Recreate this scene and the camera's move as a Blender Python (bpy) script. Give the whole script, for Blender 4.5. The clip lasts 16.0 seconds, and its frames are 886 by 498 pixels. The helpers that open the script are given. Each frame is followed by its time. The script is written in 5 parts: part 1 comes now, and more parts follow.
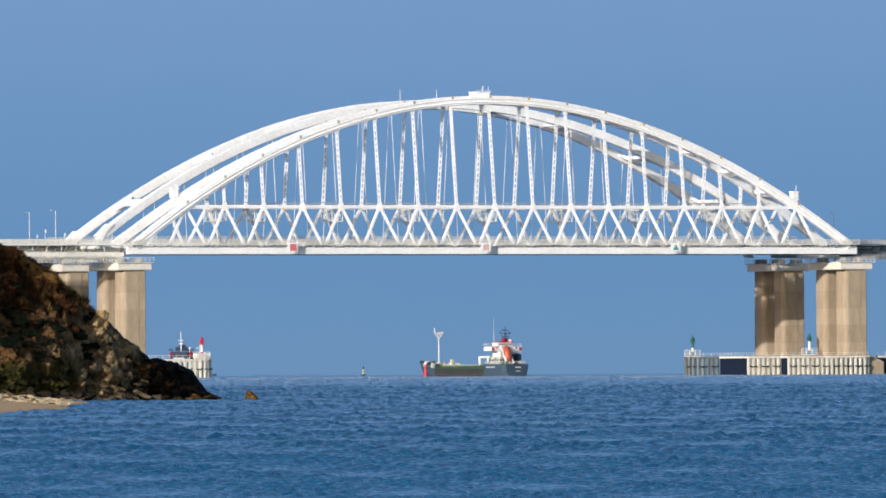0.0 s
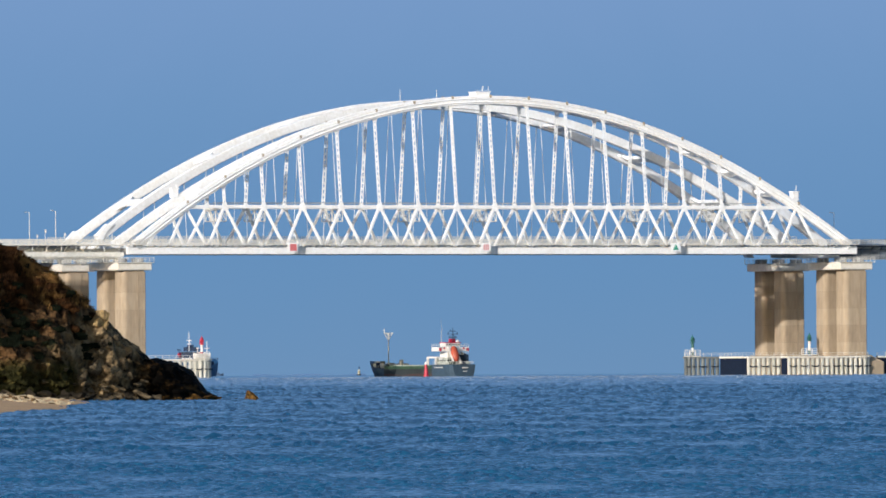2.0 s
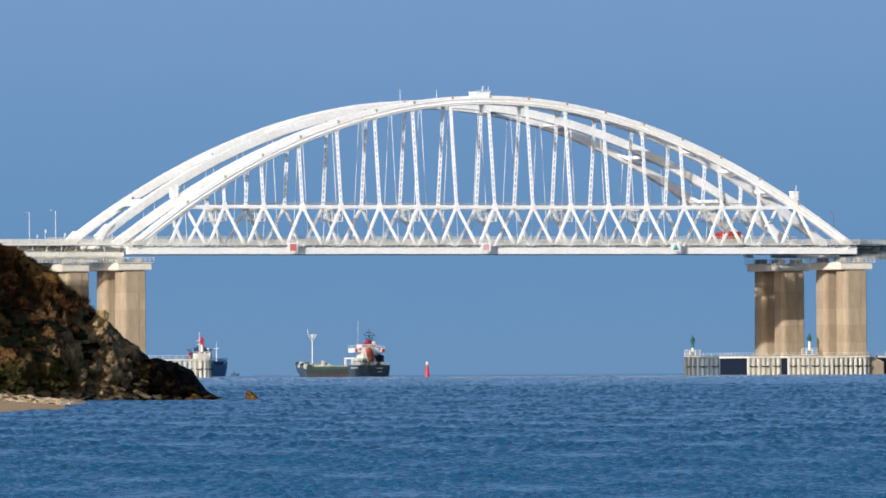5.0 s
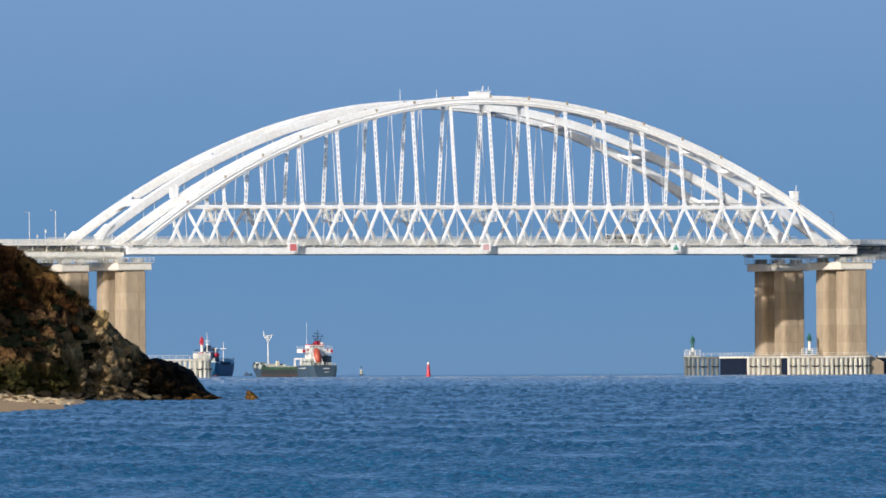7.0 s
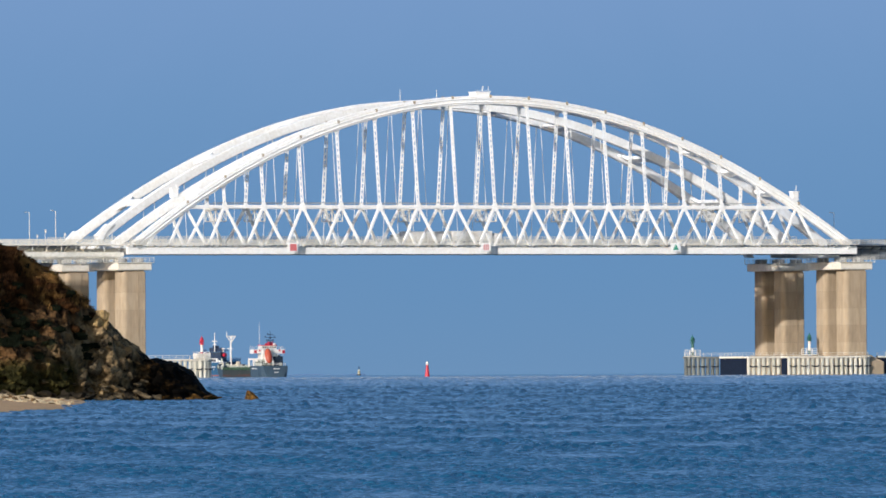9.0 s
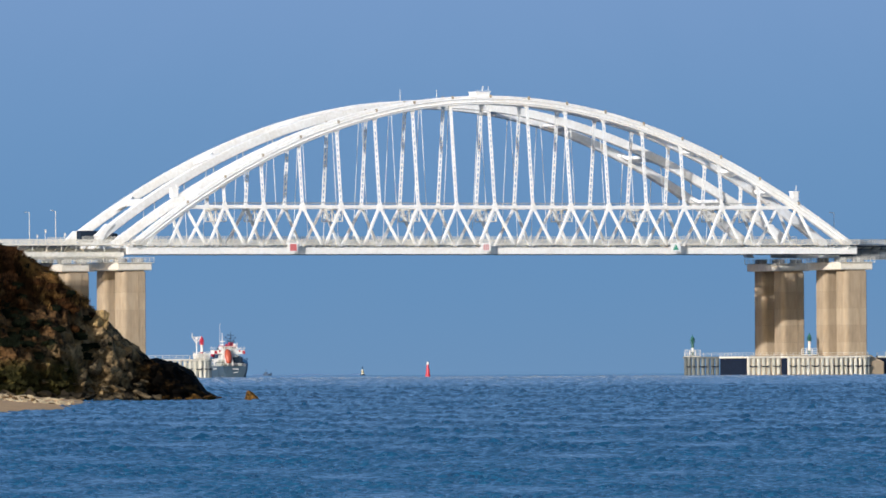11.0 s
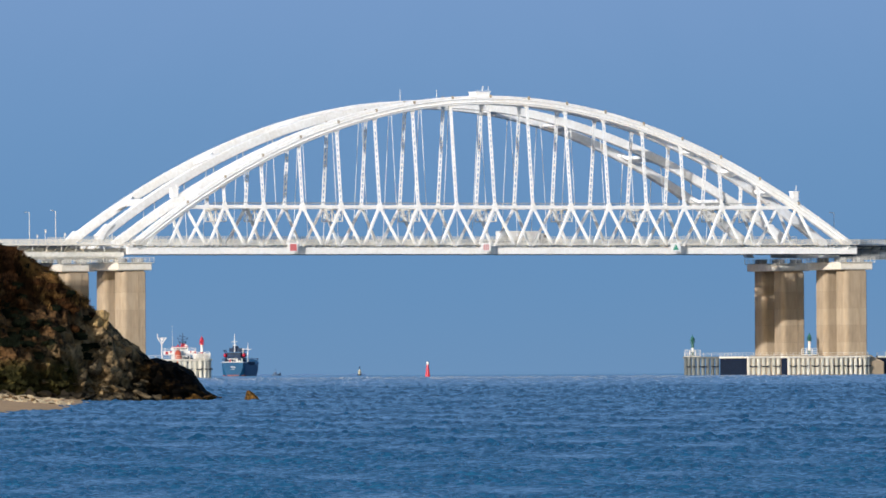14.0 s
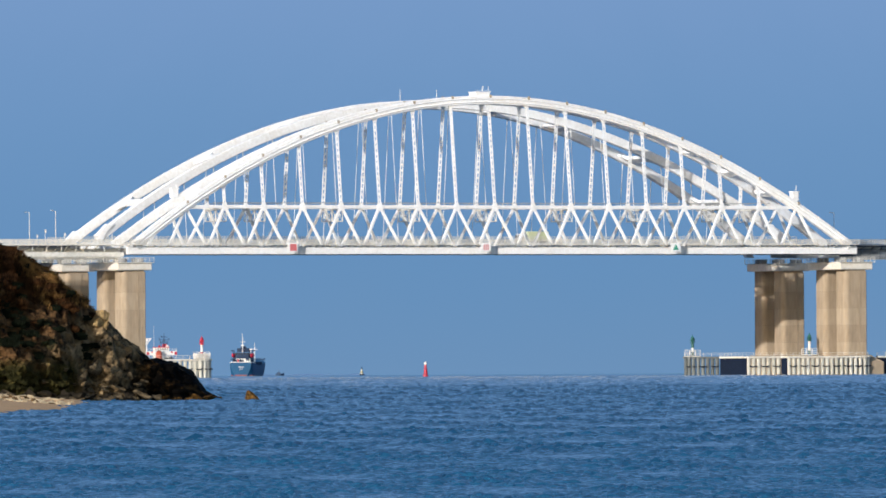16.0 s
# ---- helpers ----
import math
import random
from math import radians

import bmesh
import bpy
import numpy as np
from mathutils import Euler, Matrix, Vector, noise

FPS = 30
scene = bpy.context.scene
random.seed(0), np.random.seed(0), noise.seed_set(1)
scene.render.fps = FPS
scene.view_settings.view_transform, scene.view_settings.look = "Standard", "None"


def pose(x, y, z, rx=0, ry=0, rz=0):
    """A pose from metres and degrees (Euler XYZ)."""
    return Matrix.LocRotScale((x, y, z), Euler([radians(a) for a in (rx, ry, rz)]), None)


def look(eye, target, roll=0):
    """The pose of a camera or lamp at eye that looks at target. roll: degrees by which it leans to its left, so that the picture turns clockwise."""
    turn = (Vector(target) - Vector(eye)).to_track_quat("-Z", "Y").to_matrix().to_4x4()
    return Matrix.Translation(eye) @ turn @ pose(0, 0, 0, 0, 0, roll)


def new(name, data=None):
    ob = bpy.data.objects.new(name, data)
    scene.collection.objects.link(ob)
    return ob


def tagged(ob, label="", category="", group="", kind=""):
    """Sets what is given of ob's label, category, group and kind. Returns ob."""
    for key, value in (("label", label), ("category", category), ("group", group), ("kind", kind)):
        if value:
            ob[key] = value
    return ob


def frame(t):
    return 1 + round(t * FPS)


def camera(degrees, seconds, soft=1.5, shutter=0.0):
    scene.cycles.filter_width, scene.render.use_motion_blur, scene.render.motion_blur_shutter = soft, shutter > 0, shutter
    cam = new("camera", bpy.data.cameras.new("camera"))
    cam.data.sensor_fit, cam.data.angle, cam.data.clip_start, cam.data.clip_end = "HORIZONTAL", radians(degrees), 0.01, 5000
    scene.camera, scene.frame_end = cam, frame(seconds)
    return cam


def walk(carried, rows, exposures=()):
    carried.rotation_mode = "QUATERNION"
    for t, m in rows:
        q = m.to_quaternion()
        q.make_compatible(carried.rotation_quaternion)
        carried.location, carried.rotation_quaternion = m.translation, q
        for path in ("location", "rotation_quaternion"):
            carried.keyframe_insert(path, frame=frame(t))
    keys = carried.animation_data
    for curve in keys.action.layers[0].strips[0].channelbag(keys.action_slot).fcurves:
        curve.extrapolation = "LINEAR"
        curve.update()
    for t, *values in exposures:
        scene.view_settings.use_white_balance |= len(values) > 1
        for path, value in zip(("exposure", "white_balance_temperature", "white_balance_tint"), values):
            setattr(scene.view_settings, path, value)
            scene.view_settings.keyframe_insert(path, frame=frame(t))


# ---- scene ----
# camera: a long lens on the shore, standing still
EYE_Z = 1.6
cam = camera(4.349, 16.0, soft=1.65)
CAM = pose(0, 0, EYE_Z, 90.599, 0, 0) @ pose(0, 0, 0, 0, 0, -0.30)
walk(cam, [(0.0, CAM), (16.0, CAM)], [(0.0, 0.0, 6500, 10), (16.0, 0.0, 6500, 10)])

# ---- world and sun ----
SUN_AZ = radians(124)      # from +x towards -y
SUN_EL = radians(14.3)
world = bpy.data.worlds.new("sky")
scene.world = world
world.use_nodes = True
wn = world.node_tree
sky = wn.nodes.new("ShaderNodeTexSky")
sky.sky_type, sky.sun_disc = "NISHITA", False
sky.sun_elevation, sky.sun_rotation = SUN_EL, radians(90) + SUN_AZ
wn.links.new(sky.outputs[0], wn.nodes["Background"].inputs[0])
wn.nodes["Background"].inputs[1].default_value = 0.15
sun = new("sun", bpy.data.lights.new("sun", "SUN"))
sun.data.energy, sun.data.angle, sun.data.color = 4.45, radians(0.5), (1.0, 0.968, 0.925)
sun_from = Vector((math.cos(SUN_AZ) * math.cos(SUN_EL), -math.sin(SUN_AZ) * math.cos(SUN_EL), math.sin(SUN_EL)))
sun.matrix_world = look(sun_from * 300 + Vector((0, 3000, 0)), (0, 3000, 0))


# ---- materials ----
def rgb(c):
    return (*c, 1.0)


def mat(name, base, dark=None, scale=1.0, fine=8.0, rough=0.6, metal=0.0, bump=0.0, stretch=(1, 1, 1), spread=0.5, piece=0.0):
    """A painted or mineral surface: two scales of noise between base and dark, and a fine relief."""
    m = bpy.data.materials.new(name)
    m.use_nodes = True
    nt = m.node_tree
    bsdf = nt.nodes["Principled BSDF"]
    bsdf.inputs["Roughness"].default_value, bsdf.inputs["Metallic"].default_value = rough, metal
    tc = nt.nodes.new("ShaderNodeTexCoord")
    mp = nt.nodes.new("ShaderNodeMapping")
    mp.inputs["Scale"].default_value = stretch
    nt.links.new(tc.outputs["Object"], mp.inputs[0])
    big, small = nt.nodes.new("ShaderNodeTexNoise"), nt.nodes.new("ShaderNodeTexNoise")
    for n, s in ((big, scale), (small, fine)):
        n.inputs["Scale"].default_value, n.inputs["Detail"].default_value = s, 5
        nt.links.new(mp.outputs[0], n.inputs["Vector"])
    add = nt.nodes.new("ShaderNodeMath")
    add.operation = "ADD"
    nt.links.new(big.outputs[0], add.inputs[0]), nt.links.new(small.outputs[0], add.inputs[1])
    src = add.outputs[0]
    if piece:
        info = nt.nodes.new("ShaderNodeObjectInfo")
        mul = nt.nodes.new("ShaderNodeMath")
        mul.operation = "MULTIPLY_ADD"
        mul.inputs[1].default_value = piece
        nt.links.new(info.outputs["Random"], mul.inputs[0]), nt.links.new(src, mul.inputs[2])
        src = mul.outputs[0]
    ramp = nt.nodes.new("ShaderNodeMapRange")
    mid = 1.0 + piece / 2
    ramp.inputs[1].default_value, ramp.inputs[2].default_value = mid - spread / 2, mid + spread / 2
    nt.links.new(src, ramp.inputs[0])
    mix = nt.nodes.new("ShaderNodeMix")
    mix.data_type = "RGBA"
    mix.inputs[6].default_value, mix.inputs[7].default_value = rgb(dark or [c * 0.8 for c in base]), rgb(base)
    nt.links.new(ramp.outputs[0], mix.inputs[0])
    nt.links.new(mix.outputs[2], bsdf.inputs["Base Color"])
    if bump:
        b = nt.nodes.new("ShaderNodeBump")
        b.inputs["Strength"].default_value, b.inputs["Distance"].default_value = 1.0, bump
        nt.links.new(add.outputs[0], b.inputs["Height"]), nt.links.new(b.outputs[0], bsdf.inputs["Normal"])
    return m


WHITE = mat("white_steel_paint", (0.86, 0.865, 0.875), (0.74, 0.735, 0.72), 0.15, 1.5, 0.75, bump=0.01)
WHITE_RIB = mat("white_rib_paint", (0.85, 0.855, 0.865), (0.70, 0.685, 0.66), 0.10, 1.1, 0.7, bump=0.02)
CABLE = mat("white_cable_sheath", (0.80, 0.80, 0.79), (0.7, 0.7, 0.68), 0.3, 3, 0.5)
DIRTY = mat("weathered_white_girder", (0.76, 0.74, 0.69), (0.58, 0.55, 0.48), 0.2, 1.2, 0.6, bump=0.02)
GREY = mat("grey_steel", (0.40, 0.41, 0.41), (0.28, 0.28, 0.28), 0.3, 2, 0.5, metal=0.2)
# shade of the right-hand girders, put into their colour as dark blue-grey
SHADED = mat("shaded_girder_colour", (0.16, 0.20, 0.25), (0.07, 0.09, 0.12), 0.35, 1.6, 0.6, stretch=(0.4, 1, 1))
RAILING = mat("galvanised_railing", (0.74, 0.71, 0.64), (0.56, 0.53, 0.46), 0.6, 3, 0.6)
BRACKET = mat("rust_stained_bracket", (0.42, 0.36, 0.27), (0.25, 0.2, 0.14), 1, 5, 0.7)
CONCRETE = mat("pier_concrete", (0.44, 0.345, 0.240), (0.27, 0.203, 0.135), 0.22, 1.3, 0.85, bump=0.02, stretch=(1, 1, 0.22), spread=0.8, piece=0.28)
JOINT = mat("stained_concrete_joint", (0.30, 0.24, 0.17), (0.20, 0.155, 0.11), 0.5, 3, 0.9)
CAPC = mat("pale_cap_concrete", (0.76, 0.72, 0.65), (0.60, 0.55, 0.46), 0.15, 0.9, 0.8, bump=0.02)
PILE = mat("fender_pile_paint", (0.62, 0.60, 0.53), (0.36, 0.34, 0.28), 0.25, 1.5, 0.7, bump=0.02, stretch=(1, 1, 0.3), piece=0.5, spread=0.9)
PILE_OLD = mat("weathered_pile_paint", (0.22, 0.235, 0.225), (0.075, 0.085, 0.085), 0.25, 1.5, 0.7, bump=0.02, stretch=(1, 1, 0.3), piece=0.5, spread=0.9)
RUBBER = mat("black_rubber", (0.010, 0.018, 0.040), (0.006, 0.011, 0.025), 1, 6, 0.95)
ASPHALT = mat("asphalt", (0.055, 0.055, 0.057), (0.04, 0.04, 0.04), 0.5, 6, 0.9)
RED = mat("red_paint", (0.50, 0.016, 0.045), (0.36, 0.012, 0.035), 0.6, 4, 0.5)
GREEN = mat("green_paint", (0.012, 0.115, 0.085), (0.010, 0.07, 0.055), 0.6, 4, 0.5)
SIGN_RED = mat("sign_red", (0.60, 0.16, 0.17), (0.52, 0.13, 0.14), 0.6, 4, 0.5)
SIGN_GREEN = mat("sign_green", (0.05, 0.35, 0.25), (0.04, 0.3, 0.2), 0.6, 4, 0.5)
HULL_A = mat("slate_hull_paint", (0.055, 0.095, 0.135), (0.04, 0.06, 0.085), 0.15, 1.2, 0.5, stretch=(1, 1, 0.4), spread=0.8)
HULL_A2 = mat("olive_black_hull_paint", (0.045, 0.053, 0.051), (0.026, 0.031, 0.032), 0.15, 1.2, 0.6, stretch=(1, 1, 0.4), spread=0.8)
BOOT = mat("dull_red_boot_top", (0.10, 0.055, 0.05), (0.06, 0.04, 0.038), 0.3, 2, 0.7)
BULWARK = mat("green_bulwark_paint", (0.05, 0.10, 0.06), (0.035, 0.06, 0.04), 0.5, 3, 0.6)
DECKG = mat("deck_paint", (0.14, 0.17, 0.13), (0.10, 0.1, 0.08), 0.4, 2, 0.7)
HOUSE = mat("ship_white_paint", (0.80, 0.79, 0.77), (0.62, 0.59, 0.54), 0.4, 2, 0.5)
HATCH = mat("hatch_grey_paint", (0.50, 0.52, 0.46), (0.33, 0.35, 0.30), 0.5, 2, 0.6)
BUFF = mat("buff_deck_paint", (0.62, 0.56, 0.45), (0.38, 0.33, 0.25), 0.6, 3, 0.6)
ORANGE = mat("orange_lifeboat_shell", (0.43, 0.080, 0.040), (0.33, 0.058, 0.028), 0.6, 3, 0.4)
GLASS = mat("dark_window_glass", (0.03, 0.04, 0.05), (0.02, 0.025, 0.03), 1, 4, 0.25)
GLASS.node_tree.nodes["Principled BSDF"].inputs["Specular IOR Level"].default_value = 0.25
BLUE = mat("blue_hull_paint", (0.011, 0.088, 0.195), (0.007, 0.056, 0.125), 0.2, 1.5, 0.5, stretch=(1, 1, 0.4), spread=0.8)
NAVY = mat("navy_house_paint", (0.022, 0.046, 0.100), (0.012, 0.024, 0.052), 0.4, 2, 0.7)
NAVY.node_tree.nodes["Principled BSDF"].inputs["Specular IOR Level"].default_value = 0.2
DARKBLUE = mat("dark_blue_paint", (0.018, 0.032, 0.056), (0.010, 0.018, 0.032), 0.4, 2, 0.5)
# the far boat's colour holds the blue-grey haze of the distance
HAZY = mat("far_boat_haze", (0.09, 0.15, 0.24), (0.06, 0.10, 0.17), 0.6, 3, 0.6)
WEATHERED_RED = mat("faded_red_boot_top", (0.26, 0.07, 0.06), (0.14, 0.05, 0.05), 0.4, 2, 0.7)
TYRE = mat("tyre_rubber", (0.03, 0.03, 0.03), (0.02, 0.02, 0.02), 2, 9, 0.85)


for dull in (HULL_A, HULL_A2, BLUE, DARKBLUE, RUBBER, BOOT, BULWARK):
    dull.node_tree.nodes["Principled BSDF"].inputs["Specular IOR Level"].default_value = 0.15


for chalky in (WHITE, WHITE_RIB):
    chalky.node_tree.nodes["Principled BSDF"].inputs["Specular IOR Level"].default_value = 0.25


# ---- mesh helpers ----
def part(name, bm, material, parent=None, label="", smooth=False):
    me = bpy.data.meshes.new(name)
    bmesh.ops.recalc_face_normals(bm, faces=bm.faces)
    bm.to_mesh(me)
    bm.free()
    for m in material if isinstance(material, (list, tuple)) else [material]:
        me.materials.append(m)
    if smooth:
        for p in me.polygons:
            p.use_smooth = True
    ob = new(name, me)
    if parent is not None:
        ob.parent = parent
    if label:
        tagged(ob, label)
    return ob


def share(name, src, m, parent):
    """Another piece on the mesh of src, at the pose m in its parent's space."""
    ob = new(name, src.data)
    ob.parent, ob.matrix_basis = parent, m
    return ob


def thing(name, m, label, category, group="", kind=""):
    ob = new(name)
    ob.matrix_world = m
    return tagged(ob, label, category, group, kind)


def box(bm, x0, x1, y0, y1, z0, z1, bevel=0.0, mi=0):
    r = bmesh.ops.create_cube(bm, size=1, matrix=Matrix.Translation(((x0 + x1) / 2, (y0 + y1) / 2, (z0 + z1) / 2)) @ Matrix.Diagonal((x1 - x0, y1 - y0, z1 - z0, 1)))
    fs = {f for v in r["verts"] for f in v.link_faces}
    for f in fs:
        f.material_index = mi
    if bevel:
        bmesh.ops.bevel(bm, geom=list({e for f in fs for e in f.edges}), offset=bevel, segments=1, affect="EDGES", profile=0.5)
    return bm


def frame_along(p, q, up=(0, 0, 1)):
    p, q = Vector(p), Vector(q)
    d = (q - p).normalized()
    side = d.cross(Vector(up))
    if side.length < 1e-5:
        side = d.cross(Vector((0, 1, 0)))
    side.normalize()
    top = side.cross(d)
    return Matrix((side, d, top)).transposed().to_4x4(), (p + q) / 2, (q - p).length


def beam(bm, p, q, w, h, up=(0, 0, 1), bevel=0.0, mi=0):
    """A bar from p to q, w wide across and h deep towards up."""
    r, mid, length = frame_along(p, q, up)
    c = bmesh.ops.create_cube(bm, size=1, matrix=Matrix.Translation(mid) @ r @ Matrix.Diagonal((w, length, h, 1)))
    fs = {f for v in c["verts"] for f in v.link_faces}
    for f in fs:
        f.material_index = mi
    if bevel:
        bmesh.ops.bevel(bm, geom=list({e for f in fs for e in f.edges}), offset=bevel, segments=1, affect="EDGES", profile=0.5)
    return bm


def rod(bm, p, q, r0, r1=None, n=8, mi=0):
    r, mid, length = frame_along(p, q)
    c = bmesh.ops.create_cone(bm, cap_ends=True, segments=n, radius1=r0, radius2=r0 if r1 is None else r1, depth=length, matrix=Matrix.Translation(mid) @ r @ Matrix.Rotation(radians(-90), 4, "X"))
    for f in {f for v in c["verts"] for f in v.link_faces}:
        f.material_index = mi
    return bm


def loft(bm, rings, cap=True, closed=False, mi=0):
    """Joins rings of equally many points into a skin."""
    vs = [[bm.verts.new(p) for p in ring] for ring in rings]
    n = len(vs[0])
    pairs = list(zip(vs, vs[1:])) + ([(vs[-1], vs[0])] if closed else [])
    for a, b in pairs:
        for i in range(n):
            bm.faces.new((a[i], a[(i + 1) % n], b[(i + 1) % n], b[i])).material_index = mi
    if cap and not closed:
        bm.faces.new(vs[0][::-1]).material_index = mi
        bm.faces.new(vs[-1]).material_index = mi
    return bm


def ball(bm, c, r, sub=1, sc=(1, 1, 1), mi=0):
    k = bmesh.ops.create_icosphere(bm, subdivisions=sub, radius=r, matrix=Matrix.Translation(c) @ Matrix.Diagonal((*sc, 1)))
    for f in {f for v in k["verts"] for f in v.link_faces}:
        f.material_index = mi
    return bm


# ---- sea, sky, far shore ----
def water_material():
    m = bpy.data.materials.new("sea_water")
    m.use_nodes = True
    nt = m.node_tree
    b = nt.nodes["Principled BSDF"]
    b.inputs["Roughness"].default_value = 0.10
    b.inputs["IOR"].default_value = 1.33
    b.inputs["Specular IOR Level"].default_value = 0.42
    tc = nt.nodes.new("ShaderNodeTexCoord")
    big = nt.nodes.new("ShaderNodeTexNoise")
    mpb = nt.nodes.new("ShaderNodeMapping")
    mpb.inputs["Scale"].default_value = (0.05, 0.012, 1)
    nt.links.new(tc.outputs["Object"], mpb.inputs[0]), nt.links.new(mpb.outputs[0], big.inputs["Vector"])
    big.inputs["Scale"].default_value = 1.0
    mix = nt.nodes.new("ShaderNodeMix")
    mix.data_type = "RGBA"
    mix.inputs[6].default_value, mix.inputs[7].default_value = (0.009, 0.080, 0.170, 1), (0.013, 0.104, 0.212, 1)
    nt.links.new(big.outputs[0], mix.inputs[0]), nt.links.new(mix.outputs[2], b.inputs["Base Color"])
    last = None
    for scale, stretch, dist in ((7.0, (1, 0.5, 1), 0.035), (1.1, (1, 0.35, 1), 0.10)):
        mp = nt.nodes.new("ShaderNodeMapping")
        mp.inputs["Scale"].default_value = stretch
        n = nt.nodes.new("ShaderNodeTexNoise")
        n.inputs["Scale"].default_value, n.inputs["Detail"].default_value, n.inputs["Roughness"].default_value = scale, 4, 0.55
        bp = nt.nodes.new("ShaderNodeBump")
        bp.inputs["Strength"].default_value, bp.inputs["Distance"].default_value = 1.0, dist
        nt.links.new(tc.outputs["Object"], mp.inputs[0]), nt.links.new(mp.outputs[0], n.inputs["Vector"])
        if last is None:
            # the fine ripples come in small dark cat's-paws
            mpp, paw, lim, mul = (nt.nodes.new(k) for k in ("ShaderNodeMapping", "ShaderNodeTexNoise", "ShaderNodeMapRange", "ShaderNodeMath"))
            mpp.inputs["Scale"].default_value = (1.0, 0.07, 1)
            paw.inputs["Scale"].default_value, paw.inputs["Detail"].default_value = 5.5, 3
            lim.inputs[1].default_value, lim.inputs[2].default_value = 0.46, 0.60
            lim.inputs[3].default_value = 0.30
            mul.operation = "MULTIPLY"
            nt.links.new(tc.outputs["Object"], mpp.inputs[0]), nt.links.new(mpp.outputs[0], paw.inputs["Vector"])
            nt.links.new(paw.outputs[0], lim.inputs[0]), nt.links.new(lim.outputs[0], mul.inputs[0])
            nt.links.new(n.outputs[0], mul.inputs[1]), nt.links.new(mul.outputs[0], bp.inputs["Height"])
        else:
            nt.links.new(n.outputs[0], bp.inputs["Height"])
        if last:
            nt.links.new(last.outputs[0], bp.inputs["Normal"])
        last = bp
    nt.links.new(last.outputs[0], b.inputs["Normal"])
    return m


def wave_height(x, y):
    """Short wind waves: many small sines of spread directions, in slow gusts."""
    rng = np.random.default_rng(5)
    z = np.zeros_like(x)
    gust = 0.84 + 0.62 * np.sin(x * 1.9 + 0.9 * np.sin(y * 0.11)) * np.sin(y * 0.26 + 1.2 * np.sin(x * 0.7))
    for i in range(36):
        lam = 0.172 * (4.4 ** (i / 35.0))
        ang = rng.normal(0.70, 0.30) * (-1) ** i + math.pi / 2 + 0.1
        k = 2 * math.pi / lam
        amp = WAVE_SLOPE / k * (1.15 if lam < 0.46 else 0.6)
        ph = rng.uniform(0, 6.28)
        arg = k * (math.cos(ang) * x + math.sin(ang) * y) + ph
        z += amp * (np.sin(arg) + 0.45 * np.sin(2 * arg))
    return z * gust


WAVE_SLOPE = 0.059


def make_sea():
    # a fan of rows that widens with the distance, finest near the shore
    ys, y = [], 132.0
    while y < 3600:
        ys.append(y)
        y *= 1.0005 if y < 220 else 1.00075 if y < 330 else 1.0010 if y < 1200 else 1.0018
    ys = np.array([-300.0, 40.0] + ys + [3900, 4300, 4962])
    u = np.concatenate(([-60.0, -6.0], np.linspace(-1.04, 1.04, 330), [6.0, 60.0]))
    yy, uu = np.meshgrid(ys, u, indexing="ij")
    xx = uu * np.maximum(np.abs(yy), 132) * 0.038
    # the waves run longer offshore: five sizes, each shading into the next
    zz = np.zeros_like(xx)
    size = np.log(np.clip(yy, 132, 3600) / 140) * 0.5 / math.log(1.8)
    for k in range(6):
        share_k = np.clip(1 - np.abs(size - k), 0, 1) if k else np.clip(1 - size, 0, 1)
        rows = np.where(share_k[:, 0] > 0)[0]
        s = 1.8 ** k
        zz[rows] += share_k[rows] ** 0.5 * (1 + 0.36 * k) * s * wave_height(xx[rows] / s + 37 * k, yy[rows] / s)
    zz *= np.interp(yy, (132, 138, 450, 1600, 3000, 3500), (0, 1.0, 1.0, 1.0, 0.65, 0)) * (np.abs(uu) < 1.2)
    nr, nc = xx.shape
    me = bpy.data.meshes.new("sea")
    me.vertices.add(nr * nc)
    me.vertices.foreach_set("co", np.stack([xx, yy, zz], -1).astype(np.float32).ravel())
    idx = np.arange(nr * nc).reshape(nr, nc)
    quads = np.stack([idx[:-1, :-1], idx[:-1, 1:], idx[1:, 1:], idx[1:, :-1]], -1).reshape(-1, 4)
    me.loops.add(quads.size)
    me.loops.foreach_set("vertex_index", quads.ravel().astype(np.int32))
    me.polygons.add(len(quads))
    me.polygons.foreach_set("loop_start", (np.arange(len(quads)) * 4).astype(np.int32))
    me.polygons.foreach_set("use_smooth", np.ones(len(quads), dtype=bool))
    me.update()
    me.validate()
    me.materials.append(water_material())
    return tagged(new("sea", me), "deep blue choppy sea water reaching the horizon", "water", kind="structure")


SEA = make_sea()


